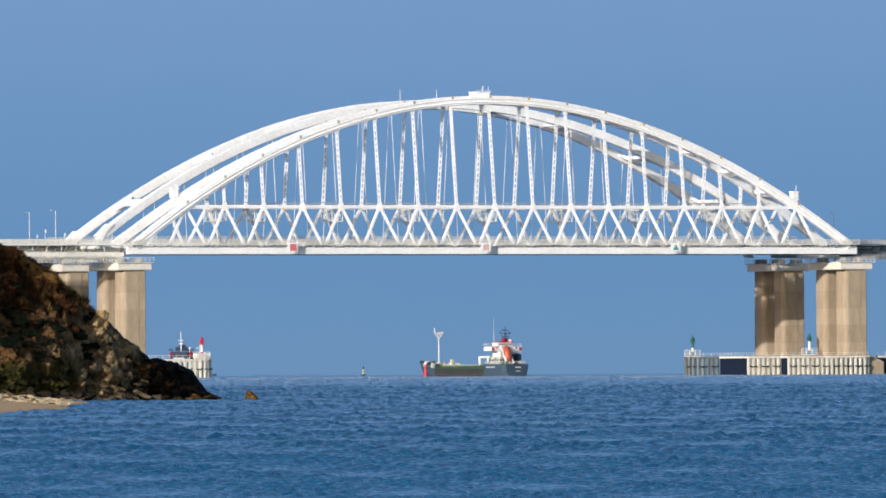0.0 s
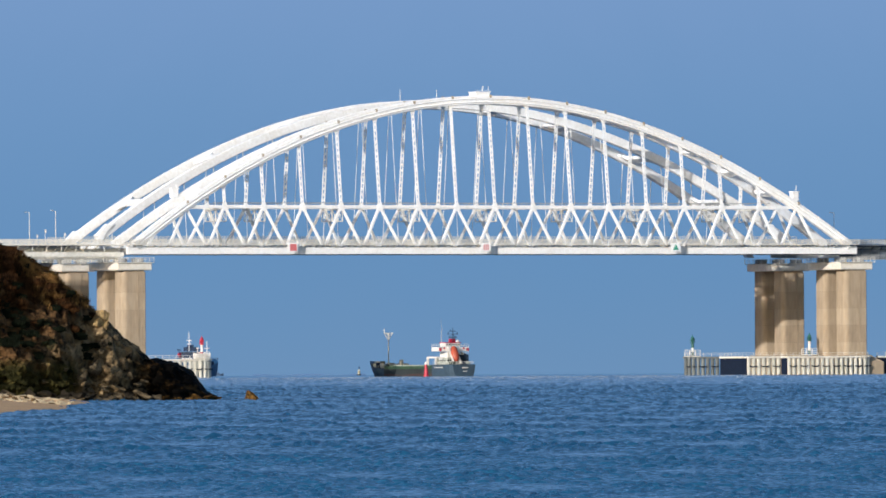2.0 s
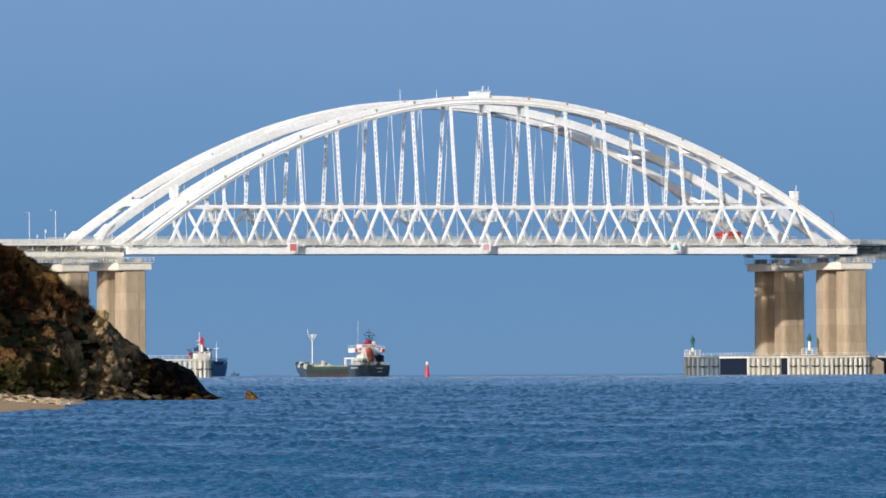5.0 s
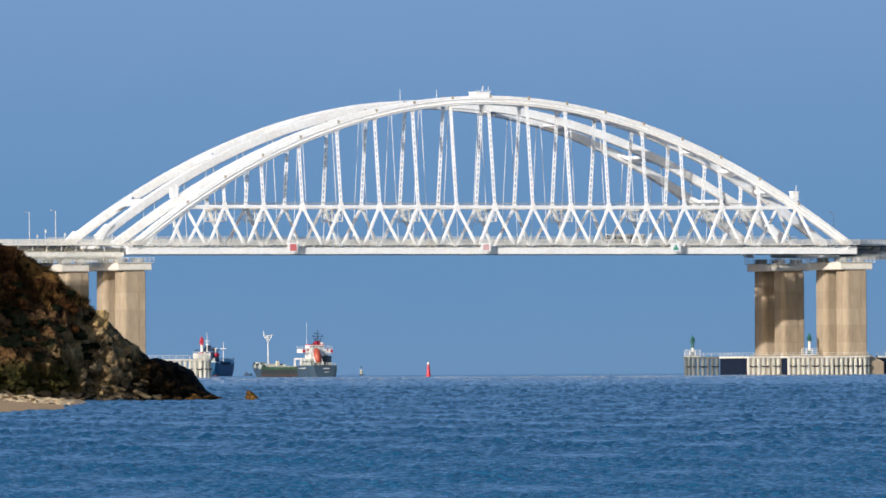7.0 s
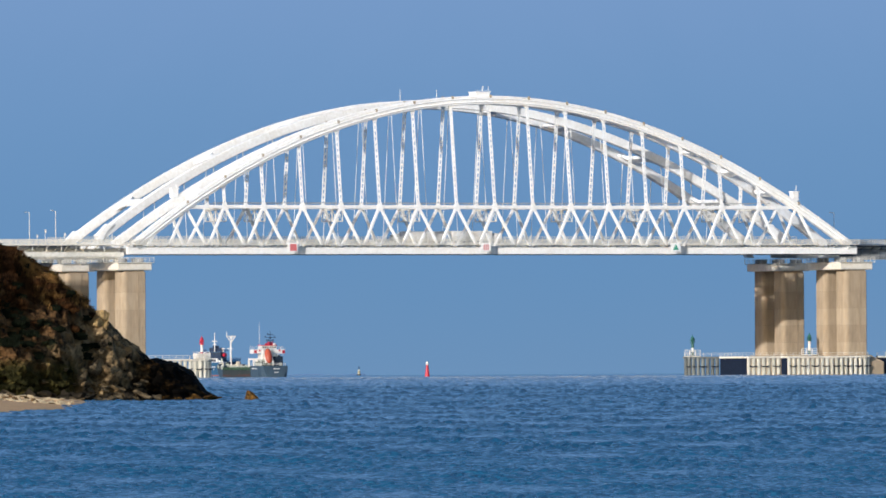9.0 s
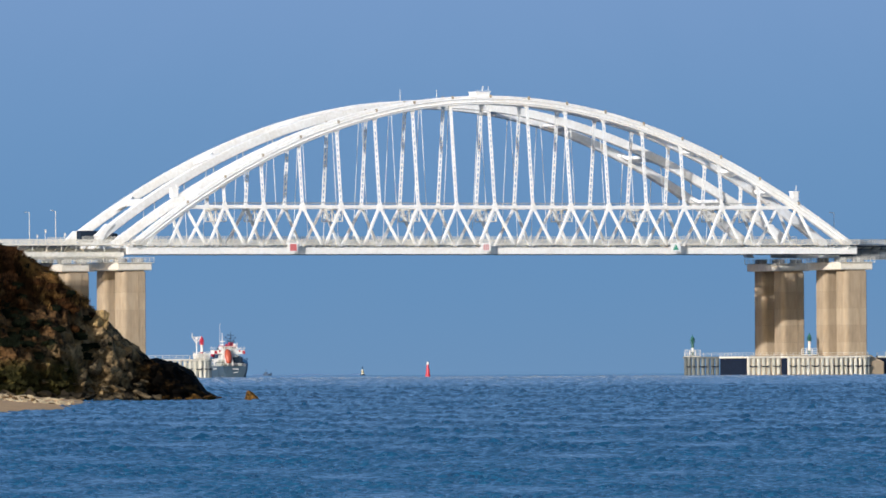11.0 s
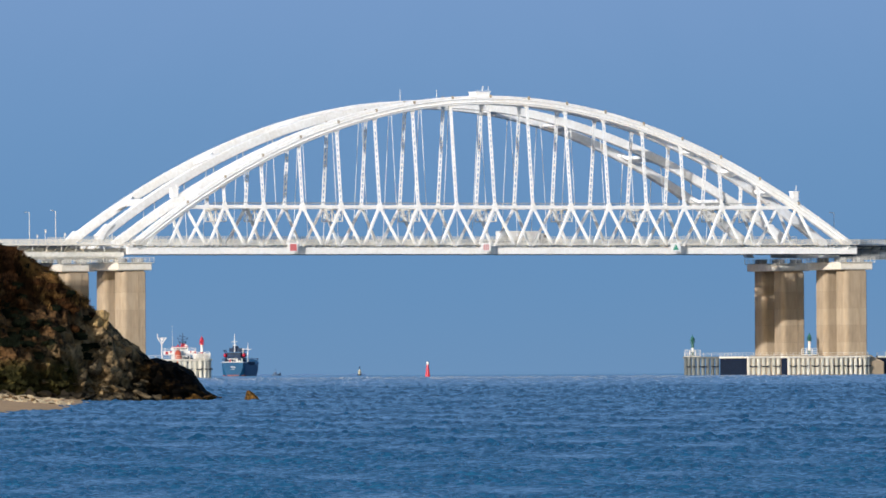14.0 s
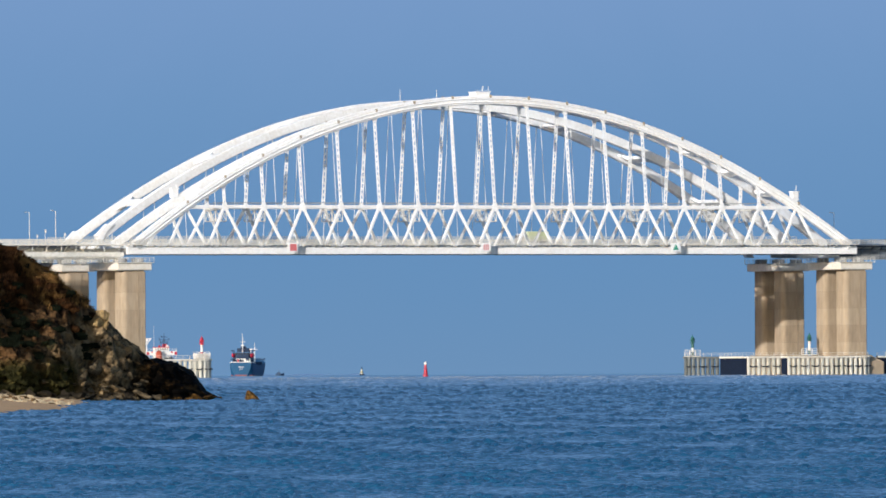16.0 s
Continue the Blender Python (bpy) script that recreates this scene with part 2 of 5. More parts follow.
def make_backdrop():
    m = bpy.data.materials.new("far_sky")
    m.use_nodes = True
    nt = m.node_tree
    nt.nodes.clear()
    out, em = nt.nodes.new("ShaderNodeOutputMaterial"), nt.nodes.new("ShaderNodeEmission")
    tc, sep, rg, ramp = (nt.nodes.new(k) for k in ("ShaderNodeTexCoord", "ShaderNodeSeparateXYZ", "ShaderNodeMapRange", "ShaderNodeValToRGB"))
    noise_a, mp, mul = nt.nodes.new("ShaderNodeTexNoise"), nt.nodes.new("ShaderNodeMapping"), nt.nodes.new("ShaderNodeMath")
    nt.links.new(tc.outputs["Object"], sep.inputs[0])
    mp.inputs["Scale"].default_value = (0.004, 1, 0.02)
    nt.links.new(tc.outputs["Object"], mp.inputs[0]), nt.links.new(mp.outputs[0], noise_a.inputs["Vector"])
    noise_a.inputs["Scale"].default_value = 1.0
    mul.operation = "MULTIPLY_ADD"
    mul.inputs[1].default_value = 16.0
    nt.links.new(noise_a.outputs[0], mul.inputs[0]), nt.links.new(sep.outputs[2], mul.inputs[2])
    rg.inputs[1].default_value, rg.inputs[2].default_value = 8, 3208
    nt.links.new(mul.outputs[0], rg.inputs[0]), nt.links.new(rg.outputs[0], ramp.inputs[0])
    cr = ramp.color_ramp
    cr.elements[0].position, cr.elements[0].color = 0.0, (0.148, 0.285, 0.490, 1)
    cr.elements[1].position, cr.elements[1].color = 1.0, (0.075, 0.195, 0.43, 1)
    for pos, c in ((0.015, (0.132, 0.280, 0.505, 1)), (0.0325, (0.150, 0.298, 0.535, 1)), (0.05, (0.182, 0.322, 0.572, 1)), (0.11, (0.165, 0.315, 0.57, 1)), (0.35, (0.105, 0.245, 0.49, 1))):
        cr.elements.new(pos).color = c
    nt.links.new(ramp.outputs[0], em.inputs[0]), nt.links.new(em.outputs[0], out.inputs[0])
    bm = bmesh.new()
    na, ne = 36, 14
    rows = []
    for e in (radians(-0.02 + 42 * (j / ne) ** 2) for j in range(ne + 1)):
        rows.append([bm.verts.new((4950 * math.sin(a) * math.cos(e), 4950 * math.cos(a) * math.cos(e), 4950 * math.sin(e))) for a in (radians(-75 + 150 * i / na) for i in range(na + 1))])
    for a, c in zip(rows, rows[1:]):
        for i in range(na):
            bm.faces.new((a[i], a[i + 1], c[i + 1], c[i]))
    return tagged(part("backdrop", bm, m), "clear blue sky low over the sea", "sky", kind="structure")


make_backdrop()


def make_far_shore():
    bm = bmesh.new()
    rng = random.Random(3)
    xs = [-85 + 1.6 * i for i in range(36)]
    top = [0.35 + 0.2 * math.sin(i * 0.45) + rng.uniform(-0.1, 0.12) if 2 < i < 33 else 0.0 for i in range(36)]
    loft(bm, [[Vector((x, 4900, -1)), Vector((x, 4940, -1)), Vector((x, 4930, max(h, 0.01))), Vector((x, 4905, max(h * 0.8, 0)))] for x, h in zip(xs, top)])
    # haze is mixed into the colour: the land is nearly sky blue
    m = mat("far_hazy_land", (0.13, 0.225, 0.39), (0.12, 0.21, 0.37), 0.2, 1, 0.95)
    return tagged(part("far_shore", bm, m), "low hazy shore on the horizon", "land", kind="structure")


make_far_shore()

# ---- the two arch bridges ----
# local axes: x along the bridge, y across it away from the shore, z up from the water
THETA = 25.8
BRIDGE = pose(12.07, 3300, 0, 0, 0, THETA)
PANEL = 12.0
Z_CHORD, Z_DECK, Z_SOFFIT = 47.8, 37.5, 34.4
RISE_CROWN, CURV = 30.3, 0.471


def rail_y(z, side):
    """How far the inclined truss plane stands from the centre line at the height z."""
    return side * (6.0 - 0.127 * (z - Z_CHORD))


def rail_rib(k):
    return Z_CHORD + RISE_CROWN - CURV * (k - 8) ** 2


def rib_rings(pts, up, w, h):
    """Box rings square to a curve of points; the ring's depth lies in the curve's plane."""
    rings = []
    for i, p in enumerate(pts):
        d = (pts[min(i + 1, len(pts) - 1)] - pts[max(i - 1, 0)]).normalized()
        side = d.cross(up).normalized()
        top = side.cross(d).normalized()
        c = 0.18
        ring = []
        for sx, sz in ((-1, -1), (1, -1), (1, 1), (-1, 1)):
            cs = ((sx * (w / 2 - c), sz * h / 2), (sx * w / 2, sz * (h / 2 - c)))
            for a, b in (cs if sx * sz < 0 else cs[::-1]):
                ring.append(p + side * a + top * b)
        rings.append(ring)
    return rings


def rib_points(yfun, zfun, xfun, k0, k1, step):
    n = int(round((k1 - k0) / step))
    return [Vector((xfun(k), yfun(zfun(k)), zfun(k))) for k in (k0 + (k1 - k0) * i / n for i in range(n + 1))]


def railing(x0, x1, y, z, parent, posts=2.0, height=1.25, bars=4, name="railing", paint=None):
    bm = bmesh.new()
    n = max(1, int((x1 - x0) / posts))
    for i in range(n + 1):
        x = x0 + (x1 - x0) * i / n
        beam(bm, (x, y, z), (x, y, z + height), 0.10, 0.10, (1, 0, 0))
    for j in range(bars):
        zz = z + height * (j + 1) / bars
        beam(bm, (x0, y, zz), (x1, y, zz), 0.09, 0.09)
    return part(name, bm, paint or RAILING, parent)


def rail_bridge():
    t = thing("railway_arch_bridge", BRIDGE, "white steel railway arch bridge with truss over the strait", "bridge")
    X = lambda k: (k - 8) * PANEL
    up = Vector((0, 0, 1))
    for side in (-1, 1):
        pts = rib_points(lambda z: rail_y(z, side), rail_rib, X, -1.35, 17.35, 0.22)
        rib = part("arch_rib", loft(bmesh.new(), rib_rings(pts, up, 1.95, 2.5)), WHITE_RIB, t)
        for dz in (-0.55, 0.45):
            line = [p + Vector((0, side * 1.02, dz)) for p in pts]
            part("side_stiffener", loft(bmesh.new(), rib_rings(line, up, 0.40, 0.40)), WHITE, rib)
        # flanged joints and lifting lugs along the rib
        src = lug = None
        for k in [i * 0.5 for i in range(-1, 34)]:
            z = rail_rib(k)
            m = pose(X(k), rail_y(z, side), z, 0, math.degrees(math.atan(2 * CURV * (k - 8) / PANEL)), 0)
            if src is None:
                src = part("joint_flange", box(bmesh.new(), -0.06, 0.06, -1.02, 1.02, -1.29, 1.29), WHITE, rib)
                src.matrix_basis = m
            else:
                share("joint_flange", src, m, rib)
            if k == int(k):
                m = pose(X(k) + 0.3, rail_y(z, side) + side * 0.9, z + 1.2)
                if lug is None:
                    lug = part("lifting_lug", box(bmesh.new(), -0.32, 0.32, -0.22, 0.22, -0.7, 0.35, 0.06), BRACKET, rib, "rust-stained lug")
                    lug.matrix_basis = m
                else:
                    share("lifting_lug", lug, m, rib)
        # hangers: two flat flanges with battens, so that the sky shows through the holes
        for k in range(1, 16):
            z1 = rail_rib(k) - 1.2
            bm = bmesh.new()
            a, b = Vector((X(k), rail_y(Z_CHORD, side), Z_CHORD + 0.4)), Vector((X(k), rail_y(z1, side), z1))
            n = max(2, int((b - a).length / 1.6))
            wide, batten = (0.31, 0.40) if side < 0 else (0.35, 0.30)
            for off in (-wide, wide):
                beam(bm, a + Vector((off, 0, 0)), b + Vector((off, 0, 0)), 0.25, 0.3, (0, 1, 0))
            for i in range(n + 1):
                c = a.lerp(b, i / n)
                e = (b - a).normalized() * (batten if 1 < k < 15 else 0.78)
                beam(bm, c - e, c + e, 2 * wide - 0.2, 0.26, (0, 1, 0))
            for c, s in ((a, 1), (b, -1)):
                loft(bm, [[c + Vector((w * sx, 0.3 * sy, s * dz)) for sx, sy in ((-1, -1), (1, -1), (1, 1), (-1, 1))] for w, dz in ((0.75, 0), (0.42, 0.9))])
            part("hanger", bm, WHITE, t)
        # stiffening truss
        bm = bmesh.new()
        yc = rail_y(Z_CHORD, side)
        beam(bm, (X(0.15), yc, Z_CHORD), (X(15.9), yc, Z_CHORD), 0.9, 0.95, bevel=0.08)
        part("top_chord", bm, WHITE, t)
        bm = bmesh.new()
        for i in range(0, 117):
            x = X(0.7) + 1.5 * i
            beam(bm, (x, yc, Z_CHORD + 0.5), (x, yc, Z_CHORD + 1.15), 0.08, 0.08, (1, 0, 0))
        beam(bm, (X(0.7), yc, Z_CHORD + 1.15), (X(15.3), yc, Z_CHORD + 1.15), 0.12, 0.14)
        part("chord_hand_rail", bm, GREY, t)
        for k in range(0, 17):
            ztop = Z_CHORD if 1 <= k <= 15 else rail_rib(k) - 0.4
            a = Vector((X(k), rail_y(ztop, side), ztop - 0.3))
            for s in (-1, 1):
                zb = Z_DECK - 1.0
                b = Vector((X(k + 0.5 * s), rail_y(zb, side), zb))
                part("diagonal", beam(bmesh.new(), a + Vector((0.25 * s, 0, 0)), b - Vector((0.2 * s, 0, 0)), 0.7, 0.70, (0, 1, 0), bevel=0.05), WHITE, t)
            if 1 <= k <= 15:
                bm = bmesh.new()
                loft(bm, [[Vector((X(k) + sx, yc + side * (0.02 + d), Z_CHORD + sz)) for sx, sz in ((-0.7, 0.52), (0.7, 0.52), (0.95, -0.5), (0.5, -1.15), (-0.5, -1.15), (-0.95, -0.5))] for d in (-0.5, 0.5)])
                part("gusset_plate", bm, WHITE, t)
        # bottom girder
        bm = bmesh.new()
        yd = rail_y(Z_DECK, side)
        x0, x1 = X(-1.55), X(17.55)
        beam(bm, (x0, yd, (Z_DECK + Z_SOFFIT) / 2 - 0.3), (x1, yd, (Z_DECK + Z_SOFFIT) / 2 - 0.3), 1.0, 2.3, bevel=0.05)
        part("bottom_girder", bm, WHITE, t)
        bm = bmesh.new()
        for i in range(0, 115):
            x = x0 + 2 * i
            beam(bm, (x, yd + side * 0.2, Z_DECK - 1.0), (x, yd + side * 1.9, Z_DECK - 0.35), 0.18, 0.22)
        box(bm, x0, x1, min(yd, yd + side * 2.0), max(yd, yd + side * 2.0), Z_DECK - 0.32, Z_DECK - 0.12)
        part("side_walkway", bm, DIRTY, t)
        railing(x0, x1, yd + side * 1.9, Z_DECK - 0.1, t, 1.5)
    # floor and tracks
    part("track_slab", box(bmesh.new(), X(-1.55), X(17.55), -6.6, 6.6, Z_SOFFIT + 0.9, Z_SOFFIT + 1.6), GREY, t)
    fb = None
    for i in range(0, 58):
        m = pose(X(-1.5) + 4 * i, 0, Z_SOFFIT)
        if fb is None:
            fb = part("floor_beam", box(bmesh.new(), -0.2, 0.2, -6.8, 6.8, -0.05, 0.9), GREY, t)
            fb.matrix_basis = m
        else:
            share("floor_beam", fb, m, t)
    for y in (-3.4, -1.9, 1.9, 3.4):
        part("rail", box(bmesh.new(), X(-1.55), X(17.55), y - 0.08, y + 0.08, Z_SOFFIT + 1.62, Z_SOFFIT + 1.85), GREY, t)
    # struts between the ribs, with gusseted box ends
    for k in (0.6, 1.5, 2.5, 3.5, 5, 6.5, 8, 9.5, 11, 12.5, 13.5, 14.5, 15.4):
        z = rail_rib(k) - 0.4
        y = rail_y(z, 1)
        bm = bmesh.new()
        sl = -2 * CURV * (k - 8) / PANEL
        up2 = Vector((-sl, 0, 1)).normalized()
        beam(bm, (X(k), -y, z), (X(k), y, z), 2.2, 1.1, up2, bevel=0.05)
        for s in (-1, 1):
            d = Vector((1, 0, sl)).normalized()
            c = Vector((X(k), s * (y - 0.3), z))
            loft(bm, [[c + d * (w * e) + Vector((0, -s * dy, 0)) + up2 * h for e, h in ((-1, -0.45), (1, -0.45), (1, 0.45), (-1, 0.45))] for w, dy in ((2.8, 0), (1.1, 1.6))])
        part("arch_strut", bm, WHITE, t)
    # top lateral bracing of the truss and the catenary gantries in it
    for k in range(1, 16):
        y = rail_y(Z_CHORD, 1)
        bm = bmesh.new()
        beam(bm, (X(k), -y, Z_CHORD - 0.2), (X(k), y, Z_CHORD - 0.2), 0.6, 0.8)
        if k < 15:
            for s in (-1, 1):
                beam(bm, (X(k), -s * y, Z_CHORD - 0.2), (X(k + 1), s * y, Z_CHORD - 0.2), 0.4, 0.4)
        part("top_bracing", bm, DIRTY, t)
        if k % 2 == 0 or k in (1, 15):
            bm = bmesh.new()
            z1, z0 = Z_CHORD - 0.8, Z_CHORD - 4.0
            for y in (-3.6, 3.6):
                for z in (z0, z1):
                    rod(bm, (X(k) - 1.6, y, z), (X(k) + 1.6, y, z), 0.14)
                for i in range(3):
                    x = X(k) - 1.6 + 1.6 * i
                    rod(bm, (x, y, z0), (x, y, z1), 0.12)
                    if i < 2:
                        rod(bm, (x, y, z0), (x + 1.6, y, z1), 0.10), rod(bm, (x + 1.6, y, z0), (x, y, z1), 0.10)
            for z in (z0, z1):
                rod(bm, (X(k), -5.6, z), (X(k), 5.6, z), 0.13)
            part("catenary_gantry", bm, DIRTY, t, "lattice catenary gantry under the top bracing")
    # walkway cabins on the ribs
    for k, dz in ((0.15, 1.3), (15.95, 1.3)):
        z = rail_rib(k) + dz
        bm = bmesh.new()
        y = rail_y(z, -1 if k > 8 else 1)
        box(bm, X(k) - 1.0, X(k) + 1.0, y - 1.0, y + 1.0, z, z + 2.6, 0.1)
        rod(bm, (X(k) + 0.7, y, z + 2.6), (X(k) + 0.7, y, z + 4.3), 0.09)
        box(bm, X(k) - 1.2, X(k) + 1.2, y - 1.2, y + 1.2, z + 2.55, z + 2.8)
        part("access_cabin", bm, WHITE, t)
    z = rail_rib(8) + 1.3
    bm = bmesh.new()
    box(bm, X(8) - 3.9, X(8) + 0.5, -2.2, 2.2, z - 0.3, z + 0.9, 0.06)
    box(bm, X(8) - 4.15, X(8) + 0.75, -2.4, 2.4, z + 0.9, z + 1.12, 0.04)
    for i in range(8):
        rod(bm, (X(8) - 4.0 + 0.65 * i, -2.35, z + 1.1), (X(8) - 4.0 + 0.65 * i, -2.35, z + 1.75), 0.045)
    for x in (-1.4, 0.3):
        rod(bm, (X(8) + x, -1.5, z + 1.0), (X(8) + x, -1.5, z + 2.7), 0.1)
    part("crown_platform", bm, WHITE, t)
    # navigation boards on the outer girder
    for x, kind in ((-64.6, 0), (-4.6, 1), (55.4, 2)):
        y = rail_y(Z_DECK, -1) - 2.15
        b = part("navigation_board", box(bmesh.new(), x - 1.6, x + 1.6, y - 0.25, y, Z_SOFFIT + 0.75, Z_SOFFIT + 3.25, 0.08), WHITE, t, "white navigation board")
        bm = bmesh.new()
        yy, zc = y - 0.27, Z_SOFFIT + 2.0
        if kind == 0:
            box(bm, x - 1.0, x + 1.0, yy - 0.04, yy, zc - 0.95, zc + 0.95)
        elif kind == 1:
            for dx in (-0.6, 0.0, 0.6):
                box(bm, x + dx - 0.14, x + dx + 0.14, yy - 0.04, yy, zc - 0.8, zc + 0.8)
        else:
            loft(bm, [[Vector((x - 0.95, yy - d, zc - 0.75)), Vector((x + 0.95, yy - d, zc - 0.75)), Vector((x, yy - d, zc + 0.9))] for d in (0, 0.04)])
        part("board_mark", bm, SIGN_GREEN if kind == 2 else SIGN_RED, b, ("red square mark", "red striped mark", "green triangle mark")[kind])
    return t


ROAD_Y = 38.6
ROAD_DECK = 38.6
ROAD_PITCH = 9.45


def road_y(z, side):
    return ROAD_Y + side * (10.0 - 0.12 * (z - Z_CHORD))


def road_rib(u, side):
    return 77.8 - (0.471 if side < 0 else 0.492) * u * u


def road_bridge():
    t = thing("road_arch_bridge", BRIDGE, "white steel road arch bridge with thin hanger cables", "bridge")
    X = lambda u: u * PANEL + 0.6
    for side in (-1, 1):
        end = 9.05
        pts = rib_points(lambda z: road_y(z, side), lambda u: road_rib(u, side), X, -end, end, 0.25)
        rib = part("arch_rib", loft(bmesh.new(), rib_rings(pts, Vector((0, 0, 1)), 2.1, 2.45)), WHITE_RIB, t)
        src = None
        for i in range(-17, 18):
            u = i * 0.5
            z = road_rib(u, side)
            m = pose(X(u), road_y(z, side), z, 0, math.degrees(math.atan(0.96 * u / PANEL)), 0)
            if src is None:
                src = part("joint_flange", box(bmesh.new(), -0.06, 0.06, -1.1, 1.1, -1.27, 1.27), WHITE, rib)
                src.matrix_basis = m
            else:
                share("joint_flange", src, m, rib)
        # flared feet
        for s in (-1, 1):
            z0 = road_rib(end, side)
            bm = bmesh.new()
            y = road_y(z0, side)
            loft(bm, [[Vector((s * (X(end) + dx + e), y + w * f, z0 + dz)) for e, f in ((-1, -1), (1, -1), (1, 1), (-1, 1))] for dx, dz, w in ((-5.0, 4.2, 1.1), (-2.5, 1.6, 1.15), (-1.0, -1.6, 1.2), (0.5, -3.5, 1.2))])
            part("arch_foot", bm, WHITE, t)
        n = 10
        for i in range(-n, n + 1):
            x = (i + (0.5 if side < 0 else 0.1)) * ROAD_PITCH
            u = x / PANEL
            z1 = road_rib(u, side) - 1.2
            if z1 < ROAD_DECK + 4:
                continue
            bm = bmesh.new()
            a, b = Vector((x, road_y(ROAD_DECK, side), ROAD_DECK)), Vector((x, road_y(z1, side), z1))
            rod(bm, a, b, 0.085, n=6)
            rod(bm, b - (b - a).normalized() * 1.4, b, 0.16, n=8)
            rod(bm, a, a + (b - a).normalized() * 2.2, 0.14, n=8)
            part("hanger_cable", bm, CABLE, t)
        # edge girder and barrier
        bm = bmesh.new()
        yd = road_y(ROAD_DECK, side)
        beam(bm, (-113, yd, ROAD_DECK - 1.6), (113, yd, ROAD_DECK - 1.6), 0.9, 2.4, bevel=0.05)
        part("edge_girder", bm, WHITE, t)
        railing(-113, 113, yd + side * 0.9, ROAD_DECK - 0.2, t, 2.0, 1.5, 5, "crash_barrier")
    bm = bmesh.new()
    box(bm, -113, 113, ROAD_Y - 9.5, ROAD_Y + 9.5, ROAD_DECK - 1.3, ROAD_DECK - 0.95)
    part("roadway", bm, ASPHALT, t)
    fb = None
    for i in range(57):
        x = -112 + 4 * i
        if fb is None:
            fb = part("floor_beam", box(bmesh.new(), -0.2, 0.2, ROAD_Y - 10.8, ROAD_Y + 10.8, ROAD_DECK - 2.7, ROAD_DECK - 1.32), GREY, t)
            fb.matrix_basis = pose(x, 0, 0)
        else:
            share("floor_beam", fb, pose(x, 0, 0), t)
    for u in (-7.6, -5.6, -3.6, -1.8, 0, 1.8, 3.6, 5.6, 7.6):
        z = (road_rib(u, -1) + road_rib(u, 1)) / 2 - 0.3
        bm = bmesh.new()
        sl = -0.96 * u / PANEL
        up2 = Vector((-sl, 0, 1)).normalized()
        d = Vector((1, 0, sl)).normalized()
        ya, yb = road_y(z, -1), road_y(z, 1)
        beam(bm, (X(u), ya, z), (X(u), yb, z), 2.4, 1.0, up2, bevel=0.05)
        for y, s in ((ya, 1), (yb, -1)):
            c = Vector((X(u), y, z))
            loft(bm, [[c + d * (w * e) + Vector((0, s * dy, 0)) + up2 * h for e, h in ((-1, -0.4), (1, -0.4), (1, 0.4), (-1, 0.4))] for w, dy in ((4.2, 0), (1.2, 3.6))])
        part("arch_strut", bm, WHITE, t)
    for x in (-5.0, 6.6):
        z = road_rib(x / PANEL, 1)
        part("lightning_rod", rod(bmesh.new(), (x, road_y(z, 1), z + 1), (x, road_y(z, 1), z + 4.6), 0.12, 0.06), WHITE, t)
    return t


RAIL = rail_bridge()
ROAD = road_bridge()


def lamp_post(t, x, y, z, h=8.0):
    p = part("lamp_post", rod(bmesh.new(), (x, y, z), (x, y, z + h), 0.12, 0.07), RAILING, t)
    bm = bmesh.new()
    rod(bm, (x, y, z + h), (x - 1.0, y, z + h + 0.15), 0.06)
    box(bm, x - 1.5, x - 0.7, y - 0.15, y + 0.15, z + h + 0.08, z + h + 0.24)
    part("lamp_head", bm, RAILING, p)


